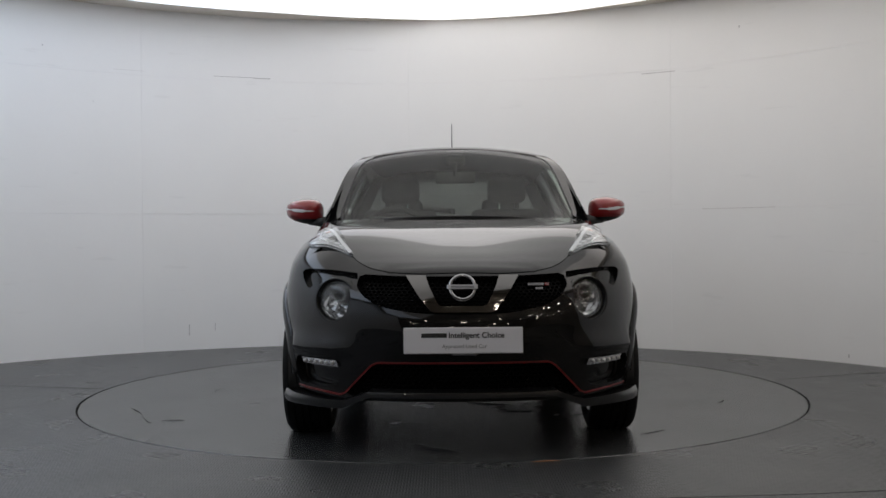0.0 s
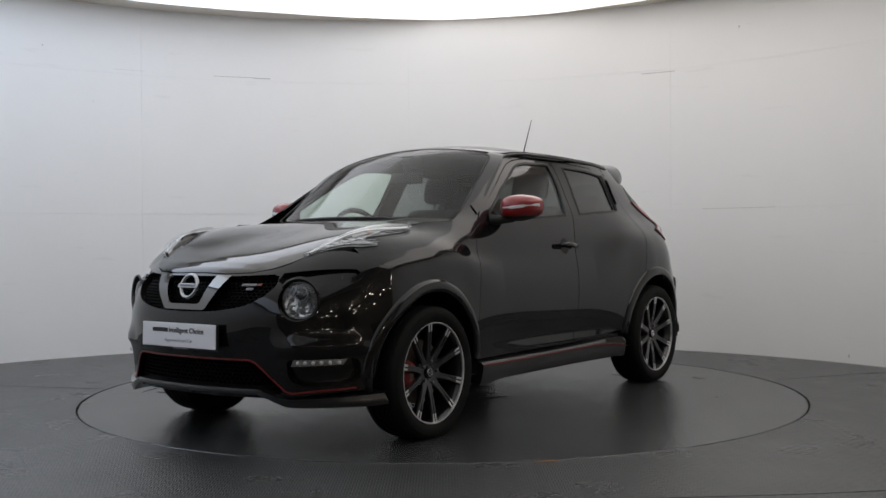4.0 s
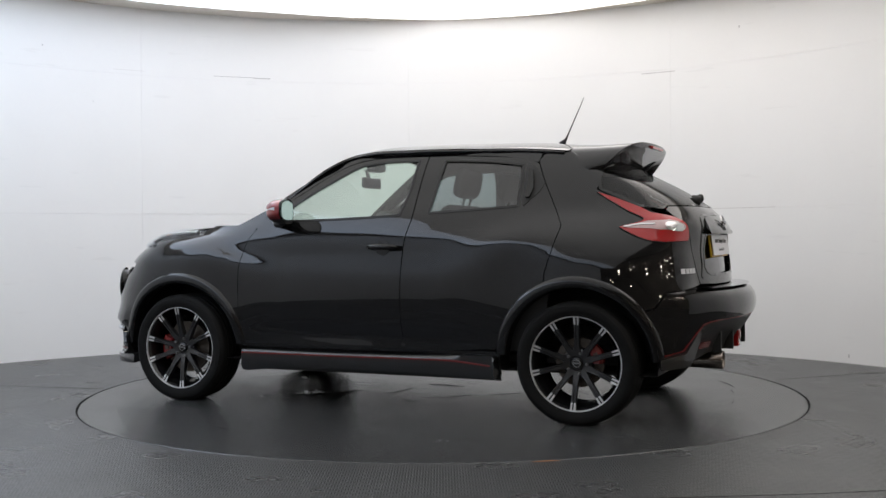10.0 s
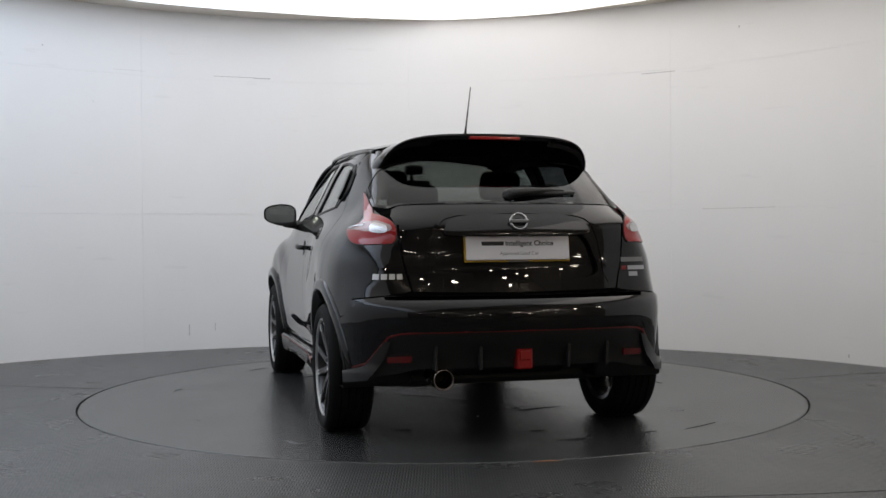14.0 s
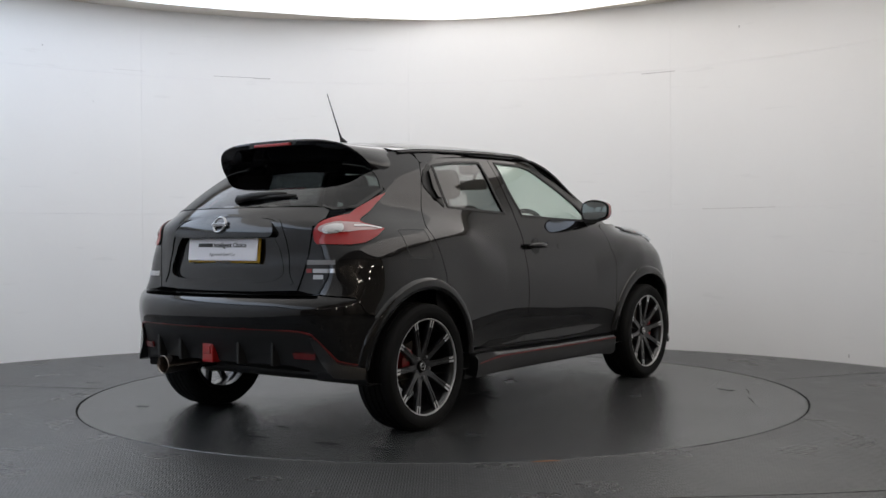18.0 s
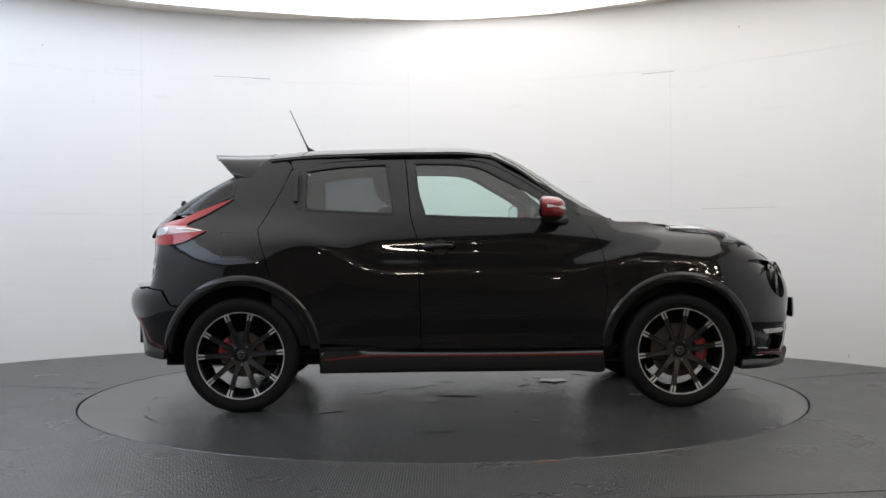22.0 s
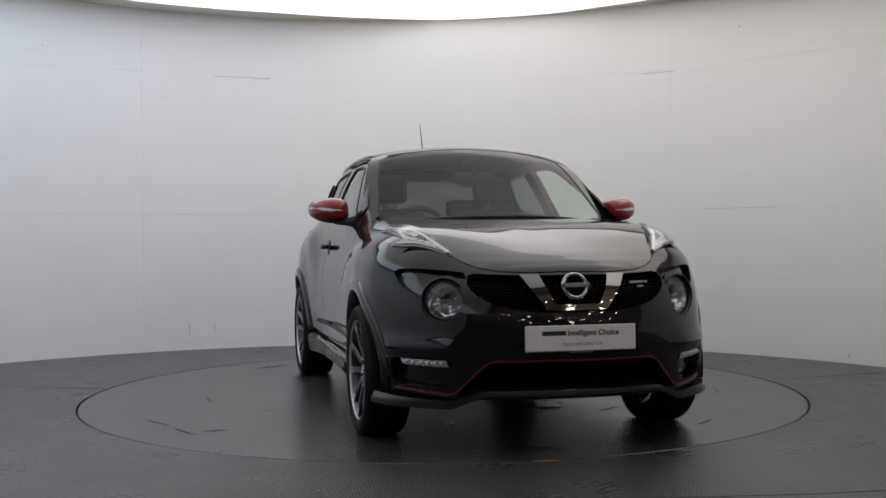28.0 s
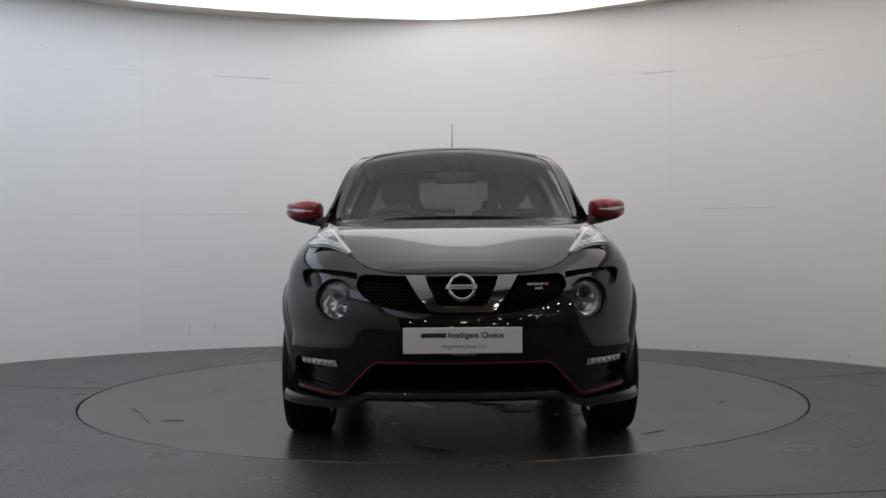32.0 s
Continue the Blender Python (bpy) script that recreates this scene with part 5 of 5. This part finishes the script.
for sgn, mir in ((1, False), (-1, True)):
    headlight(sgn)
    top_lamp(mir)
    door_mirror(sgn)
    # daytime lamp in the side intake
    dl = fl([(.568, .404), (.58, .434), (.757, .436), (.745, .410)])
    d = panel("daytime_lamp", dl, wall_s, REFLECTOR, CAR, False, mir, 0.02, 0.02, -0.004, label="slim chrome daytime lamp with round emitters")
    for k in range(6):
        y = .598 + .0275 * k
        p = W(sy(y, .421), .421)[0]
        bm = bmesh.new()
        bmesh.ops.create_uvsphere(bm, u_segments=12, v_segments=8, radius=.0085)
        bm.transform(Matrix.Translation((p[0] + .002, sgn * p[1], p[2])))
        part("emitter", bm, LAMPWHITE, d, "", True)
    # door pull
    hd = tube([(-.225, sgn * .826, .935), (-.205, sgn * .848, .938), (-.12, sgn * .858, .940), (-.06, sgn * .852, .940), (-.035, sgn * .828, .938)], [.011, .0125, .0135, .0125, .010], 12)
    bmesh.ops.scale(hd, vec=(1, 1, 1.25), verts=hd.verts, space=Matrix.Translation((0, 0, -.938)))
    o = part("door_handle", hd, PAINT, CAR, "black door pull over a flat dark disc, the scoop's shade", True)
    # flat dark disc paints the scoop's shade; the door isn't hollowed
    panel("recess_shade", xs_line(arc(-.118, .934, .046, 0, 360, 24)[:-1]), wall_s, SEAL, o, False, mir, 0.02, 0, .002)
    # tail lamp
    whole = xs_line(sm([(-1.33, 1.226), (-1.43, 1.192), (-1.56, 1.140)], 4)) + rl(sm([(.66, 1.108), (.605, 1.070), (.584, 1.03), (.587, .985), (.605, .962)], 4)) + xs_line(sm([(-1.70, .957), (-1.63, .966), (-1.56, .992), (-1.485, 1.030)], 4)) + xs_line(sm([(-1.478, 1.036), (-1.55, 1.054), (-1.592, 1.068), (-1.582, 1.086), (-1.50, 1.124), (-1.40, 1.182)], 5))
    mid = xs_line(sm([(-1.490, 1.034), (-1.56, 1.050), (-1.61, 1.064)], 3)) + rl(sm([(.66, 1.068), (.612, 1.050), (.603, 1.034), (.615, 1.021)], 4)) + xs_line(sm([(-1.68, 1.020), (-1.635, 1.025), (-1.58, 1.027), (-1.53, 1.029)], 4))
    t = panel("tail_lamp", whole, wall_s, LAMPRED, CAR, False, mir, 0.02, 0.02, .008, label="red and clear boomerang tail lamp")
    panel("clear_lens", mid, wall_s, LAMPCLEAR, t, False, mir, 0.015, 0.01, .010, label="clear middle lens")
    rfl = rl(sm([(.68, 1.056), (.630, 1.048), (.622, 1.024), (.64, 1.012), (.69, 1.020)], 3, True))
    panel("reflector", rfl, wall_s, REFLECTOR, t, False, mir, 0.015, 0.004, .012)
    strip("chrome_line", xs_line(sm([(-1.50, 1.034), (-1.57, 1.046), (-1.65, 1.048)], 5)), wall_s, .010, REFLECTOR, t, False, mir, .013)
    strip("lamp_gasket", whole, wall_s, .006, SEAL, t, False, mir, .006, closed=True)
    cs = xs_line([(-1.692, .308), (-1.692, .362), (-1.80, .390)]) + rl([(.662, .502), (.632, .508), (.648, .45), (.67, .40)]) + xs_line([(-1.80, .328)])
    panel("corner_skirt", cs, wall_s, GREYPAINT, CAR, False, mir, 0.02, 0.05, .006, label="dark grey bumper corner skirt", bulge=lambda q: np.interp(q[:, 1], [.31, .35, .40, .50], [.040, .034, .018, .0]))
    # rear reflector and vertical fin pieces on the lower bumper
    r = rl([(.535, .437), (.645, .430), (.64, .403), (.535, .406)])
    panel("rear_reflector", r, wall_s, REDREFLEX, df, False, mir, 0.02, 0.01, .008)
    for y in (.22, .43):
        p = W(ry(y, .45), .45)[0]
        part("fin", box(p[0] - .012, p[0] + .06, sgn * y - .008, sgn * y + .008, .365, .525, .004), PLASTIC, df)

# chrome V, badges, plates
V = [(.250, .806), (.163, .806), (.150, .77), (.108, .690), (.09, .684)]
vo = [(-.09, .684), (-.108, .690), (-.150, .77), (-.163, .806), (-.250, .806), (-.145, .664), (-.128, .657), (.128, .657), (.145, .664)]
vl = [(sy(abs(y), z) * (1 if y > 0 else -1), z) for y, z in V + vo]
panel("chrome_v", vl, wall_s, DARKCHROME, grille, False, False, 0.02, 0.03, .004, label="polished dark chrome V bar", bulge=lambda q: (q[:, 1] - .655) * .12)


def badge(x, z, r, ahead, parent):
    m = frame_at((x, 0, z), ahead)
    b = part("badge", lathe([(r * .74, .0), (r * .78, .010), (r * .94, .010), (r, .0)], 48, "z", m), CHROME, parent, "round chrome badge with a cross bar", True)
    part("badge_bar", box(-r * 1.08, r * 1.08, -r * .17, r * .17, .004, .013, .002, 2, m), CHROME, b)
    part("badge_writing", box(-r * .8, r * .8, -r * .07, r * .07, .0125, .0145, 0, 1, m), INKGREY, b)


badge(W(0.0, .766)[0][0] + .002, .766, .064, (1, 0, .32), grille)
badge(W(SC, 1.063)[0][0] - .020, 1.063, .047, (-1, 0, .35), tail)


def lettering(text, size, m, mat, parent, bold=0.0, name="writing"):
    cu = bpy.data.curves.new("text", "FONT")
    cu.body, cu.size, cu.align_x, cu.align_y, cu.extrude, cu.offset = text, size, "CENTER", "CENTER", 0.0004, size * bold
    tmp = new("text_tmp", cu)
    bpy.context.view_layer.update()
    me = bpy.data.meshes.new_from_object(tmp.evaluated_get(bpy.context.evaluated_depsgraph_get()))
    bpy.data.objects.remove(tmp)
    me.materials.clear()
    me.materials.append(mat)
    me.transform(m)
    ob = new(name, me)
    ob.parent = parent
    return ob


def plate(m, under):
    p = part("plate_card", box(-.262, .262, -.0575, .0575, 0, .006, .004, 2, m), PLATEWHITE, CAR, "white card plate with dark print")
    part("plate_holder", box(-.268, .268, -.066, .058, -.016, -.006, .003, 2, m), under, p, "plate behind the card")
    # brand word stands as a plain bar
    part("writing_bar", box(-.184, -.072, .0125, .032, .006, .0066, 0, 1, m), INK, p)
    lettering("Intelligent Choice", .0345, m @ Matrix.Translation((.058, .022, .0066)), INK, p, .022)
    lettering("Approved Used Car", .024, m @ Matrix.Translation((.005, -.026, .0066)), INKGREY, p)
    part("writing_bar", box(-.05, .06, -.0655, -.060, -.0065, -.0045, 0, 1, m), INKGREY, p)


plate(frame_at((2.132, 0, .537), (1, 0, .03)), GLOSSBLACK)
plate(frame_at((-1.868, 0, .936), (-1, 0, .12)), PLATEYELLOW)
# model lettering as plain bars
for k in range(4):
    s0, s1 = ry(.700 - .034 * k, .805), ry(.674 - .034 * k, .805)
    panel("model_letter", [(s0, .792), (s1, .792), (s1, .818), (s0, .818)], wall_gate, SILVER, CAR, False, False, 0.03, 0.003, 0.003)
for z0, z1, y0, y1, mt in ((.862, .884, .70, .56, INKGREY), (.822, .842, .705, .60, CHROME), (.822, .842, .594, .565, CALIPER), (.790, .812, .66, .61, CHROME)):
    s0, s1 = ry(y0, z0), ry(y1, z0)
    panel("trim_letter", [(s0, z0), (s1, z0), (s1, z1), (s0, z1)], wall_gate, mt, CAR, False, True, 0.03, 0.003, 0.003)
for z0, z1, y0, y1, mt in ((.784, .794, .30, .375, INKGREY), (.784, .794, .38, .40, REDLINE), (.764, .774, .335, .37, INKGREY)):
    panel("grille_letter", fl([(y0, z0), (y1, z0), (y1, z1), (y0, z1)]), wall_s, mt, grille, False, False, 0.03, 0.006, -.018)
# fuel flap outline
strip("fuel_flap", xs_line(resample(sm([(-1.20, .895), (-1.20, 1.02), (-1.215, 1.03), (-1.37, 1.03), (-1.385, 1.015), (-1.375, .90), (-1.36, .888), (-1.215, .885)], 3, True), .02)), wall_s, .005, SEAL, CAR, False, True, .0006, closed=True)
# fog lamp, exhaust
fog = part("rear_fog_lamp", box(-1.975, -1.92, -.036, .044, .362, .466, .006), LAMPRED, CAR, "square red rear fog lamp")
part("fog_lamp_step", box(-1.980, -1.970, -.022, .030, .405, .450, .004), LAMPRED, fog)
ex = part("exhaust", lathe([(.044, -1.72), (.047, -1.87), (.050, -1.945), (.047, -1.95), (.042, -1.94), (.039, -1.76)], 40, "x", Matrix.Translation((0, .395, .322))), EXHAUST, CAR, "brushed steel exhaust tail pipe", True)
part("exhaust_pipe", tube([(-1.80, .395, .322), (-1.68, .39, .33), (-1.50, .30, .36)], [.036, .036, .036], 16), STEEL, ex, "", True)
# aerial
part("aerial", tube([(-.93, 0, 1.548), (-.955, 0, 1.578), (-.972, 0, 1.612), (-1.07, 0, 1.825)], [.024, .008, .0045, .0022], 10), PLASTIC, CAR, "thin black roof aerial", True)


def spoiler():
    roof_z = lambda x, y: float(upper(np.array([[x, y]]))[0][2])
    lead = sm([(-1.13, 0, roof_z(-1.13, 0) + .003), (-1.13, .22, roof_z(-1.13, .22) + .003), (-1.13, .40, roof_z(-1.13, .40) + .003), (-1.135, .50, 1.472), (-1.155, .556, 1.425), (-1.19, .588, 1.375), (-1.235, .592, 1.335)], 6)
    tipl = sm([(-1.515, 0, 1.522), (-1.508, .19, 1.520), (-1.492, .35, 1.510), (-1.458, .465, 1.484), (-1.415, .528, 1.440), (-1.36, .566, 1.380), (-1.30, .576, 1.325)], 6)
    under = sm([(-1.345, 0, 1.415), (-1.34, .20, 1.412), (-1.325, .38, 1.402), (-1.305, .475, 1.388), (-1.285, .520, 1.368), (-1.272, .548, 1.345), (-1.26, .560, 1.325)], 6)
    half = []
    for l, t, q in zip(*[map(np.array, a) for a in (lead, tipl, under)]):
        e = min(1.0, abs(t[1]) / .576) ** 3
        out = np.array([0, .010 * e, -.005 * (1 - e)])
        inn = np.array([.012, -.022 * e, -.026 * (1 - e) - .004])
        back = l + np.array([-.03, -.03 * e, -.05 * (1 - e)])
        half.append([l, l * .75 + t * .25 + out * .7, l * .5 + t * .5 + out, l * .2 + t * .8 + out * .5, t + [.006, 0, .001], t + inn * .25, t + inn, (t + inn) * .55 + q * .45 + [.004, -.006 * e, .01 * (1 - e)], q, back])
    rows = [[(p[0], -p[1], p[2]) for p in r] for r in half[:0:-1]] + [[tuple(p) for p in r] for r in half]
    n = len(rows)
    v = [p for r in rows for p in r]
    k = len(rows[0])
    f = []
    for i in range(n - 1):
        for j in range(k):
            f.append((i * k + j, i * k + (j + 1) % k, (i + 1) * k + (j + 1) % k, (i + 1) * k + j))
    f += [tuple(range(k)), tuple((n - 1) * k + j for j in range(k))[::-1]]
    ob = mesh_object("spoiler", v, f, PAINT, CAR, "black roof spoiler with end plates")
    bm = bmesh.new()
    bm.from_mesh(ob.data)
    bmesh.ops.recalc_face_normals(bm, faces=bm.faces[:])
    bm.to_mesh(ob.data)
    bm.free()
    ob.data.set_sharp_from_angle(angle=radians(42))
    part("brake_lamp", box(-1.518, -1.49, -.135, .135, 1.492, 1.508, .004), LAMPRED, ob, "slim red high brake lamp")


spoiler()
# rear wiper
wp = part("rear_wiper", lathe([(.0001, .03), (.022, .028), (.028, .01), (.03, -.02)], 20, "x", Matrix.Translation((W(SC, 1.195)[0][0], .0, 1.195)) @ pose(0, 0, 0, 0, 0, 180)), PLASTIC, CAR, "black rear wiper", True)
on_glass = lambda y, z, d: (float(W(ry(y, z), z)[0][0]) - d, -y, z)
part("wiper_arm", tube([on_glass(0, 1.20, .03), on_glass(.10, 1.215, .038), on_glass(.20, 1.222, .034), on_glass(.30, 1.222, .026)], [.022, .019, .014, .008], 10), PLASTIC, wp, "", True)
part("wiper_blade", tube([on_glass(.04, 1.20, .014), on_glass(.20, 1.207, .014), on_glass(.36, 1.21, .014)], [.010, .012, .009], 8), SEAL, wp, "", True)
# front wipers
for y0, y1 in ((-.42, .15), (.08, .60)):
    l = [(.990 - .30 * y * y, y, upper(np.array([[.990 - .30 * y * y, y]]))[0][2] + .006) for y in np.linspace(y0, y1, 8)]
    part("front_wiper", tube(l, .007, 8), PLASTIC, CAR, "", True)
# ---- car: cabin and underbody ----
part("underbody", box(-1.50, 1.80, -.60, .60, .235, .32, .03), SEAL, CAR)
part("cabin_floor", box(-1.55, .95, -.70, .70, .30, .36, .02), CLOTH, CAR)
part("engine_bay_liner", box(.92, 1.92, -.50, .50, .32, .80, .05), SEAL, CAR)
part("boot_liner", box(-1.72, -.98, -.56, .56, .36, .98, .04), CLOTH, CAR)
dash = part("dashboard", box(.46, .90, -.66, .66, .74, 1.055, .07, 4), DASH, CAR, "black dashboard", True)
part("dash_hood", box(.44, .62, -.56, -.18, 1.02, 1.115, .035, 4), DASH, dash, "", True)
sw = part("steering_wheel", tube([(.40 + .065 * math.sin(a), -.36 + .185 * math.cos(a), 1.0 + .165 * math.sin(a)) for a in np.linspace(0, 2 * math.pi, 33)], .016, 10, False), DASH, CAR, "black three-spoke steering wheel", True)
part("wheel_hub", box(.41, .46, -.43, -.29, .945, 1.02, .02), DASH, sw, "", True)
for a in (200, 340, 270):
    part("wheel_spoke", tube([(.425, -.36, .985), (.40 + .065 * math.sin(radians(a)), -.36 + .18 * math.cos(radians(a)), 1.0 + .16 * math.sin(radians(a)))], .013, 8), DASH, sw)
mr = part("rear_view_mirror", box(.36, .385, -.12, .12, 1.315, 1.385, .012, 3), DASH, CAR, "black interior mirror", True)
part("mirror_stem", tube([(.385, 0, 1.36), (.41, 0, 1.44)], .012, 8), DASH, mr)
part("sensor_pod", box(.29, .38, -.06, .06, 1.42, 1.485, .02, 3), DASH, mr)
for sgn in (1, -1):
    y = .36 * sgn
    s = part("front_seat", box(-.26, .28, y - .26, y + .26, .50, .64, .06, 4), CLOTH, CAR, "black sports seat", True)
    part("backrest", box(-.07, .07, -.25, .25, 0, .62, .06, 4, Matrix.Translation((-.28, y, .58)) @ pose(0, 0, 0, 0, -16, 0)), CLOTH, s, "", True)
    part("backrest_panel", box(.06, .085, -.14, .14, .08, .55, .02, 3, Matrix.Translation((-.28, y, .58)) @ pose(0, 0, 0, 0, -16, 0)), SUEDE, s, "", True)
    part("headrest", box(-.05, .05, -.13, .13, .66, .84, .05, 4, Matrix.Translation((-.28, y, .58)) @ pose(0, 0, 0, 0, -14, 0)), CLOTH, s, "", True)
    part("headrest_post", tube([(-.44, y - .05, 1.16), (-.47, y - .05, 1.26)], .007, 8), CHROME, s)
    part("headrest_post", tube([(-.44, y + .05, 1.16), (-.47, y + .05, 1.26)], .007, 8), CHROME, s)
rs = part("rear_seat", box(-1.05, -.55, -.60, .60, .50, .66, .06, 4), CLOTH, CAR, "black rear bench", True)
part("backrest", box(-.07, .07, -.60, .60, 0, .55, .06, 4, Matrix.Translation((-1.0, 0, .60)) @ pose(0, 0, 0, 0, -18, 0)), CLOTH, rs, "", True)
for y in (-.36, .36):
    part("headrest", box(-.045, .045, -.14, .14, .55, .70, .045, 4, Matrix.Translation((-1.0, y, .60)) @ pose(0, 0, 0, 0, -16, 0)), CLOTH, rs, "", True)
hl = [(.20, 0), (.19, .50)] + [(-.1, .56), (-.5, .56), (-.95, .54), (-1.20, .50), (-1.22, 0)]
panel("headliner", hl + [(x, -y) for x, y in hl[::-1][1:-1]], lambda q: upper(q) - [0, 0, .035], HEADLINER, CAR, False, False, .08, 0)
for m in (False, True):
    # inner pillars
    panel("pillar_trim", xs_line([(-.215, 1.10), (-.275, 1.44), (-.42, 1.43), (-.375, 1.13)]), wall_s, HEADLINER, CAR, False, m, .05, 0, -.03)
    panel("rear_pillar_trim", xs_line([(-.93, 1.12), (-.93, 1.39), (-1.0, 1.40), (-1.25, 1.38), (-1.30, 1.30), (-1.30, 1.22), (-1.40, 1.10)]), wall_s, HEADLINER, CAR, False, m, .05, 0, -.035)
panel("tailgate_trim", rmir([(SC, .80)] + rl([(.50, .80), (.52, 1.14)]) + [(SC, 1.13)]), wall_s, DASH, CAR, False, False, .06, 0, -.05)

part("muffler", lathe([(.001, -.36), (.07, -.35), (.085, -.30), (.085, .28), (.07, .33), (.001, .34)], 24, "y", Matrix.Translation((-1.56, 0, .375))), SEAL, CAR, "dark rear silencer", True)
# ---- motion ----
def turn_at(t):
    """Bearing of the car's nose, degrees: the table starts, runs evenly and stops."""
    ts = [0, .25, .5, .75, 1, 1.25, 1.5, 1.75, 2, 28, 28.25, 28.5, 28.75, 29, 29.25, 29.5, 29.75, 30, 30.4, 32]
    an = [89.8, 89.95, 90.31, 91.1, 92.2, 93.75, 95.65, 97.95, 100.6, 436.0, 439.0, 441.7, 444.15, 446.15, 447.65, 448.75, 449.45, 449.8, 449.87, 449.87]
    return -float(np.interp(t, ts, an))


def motions():
    times = [0, .25, .5, .75, 1, 1.25, 1.5, 1.75] + list(range(2, 29)) + [28.25, 28.5, 28.75, 29, 29.25, 29.5, 29.75, 30, 30.4, 32]
    table = Matrix.Translation((0.0915, 0.083, 0.0))
    walk(TURNTABLE, [(t, pose(0, 0, 0, 0, 0, turn_at(t))) for t in times])
    walk(CAR, [(t, pose(0, 0, 0, 0, 0, turn_at(t)) @ table) for t in times])


motions()
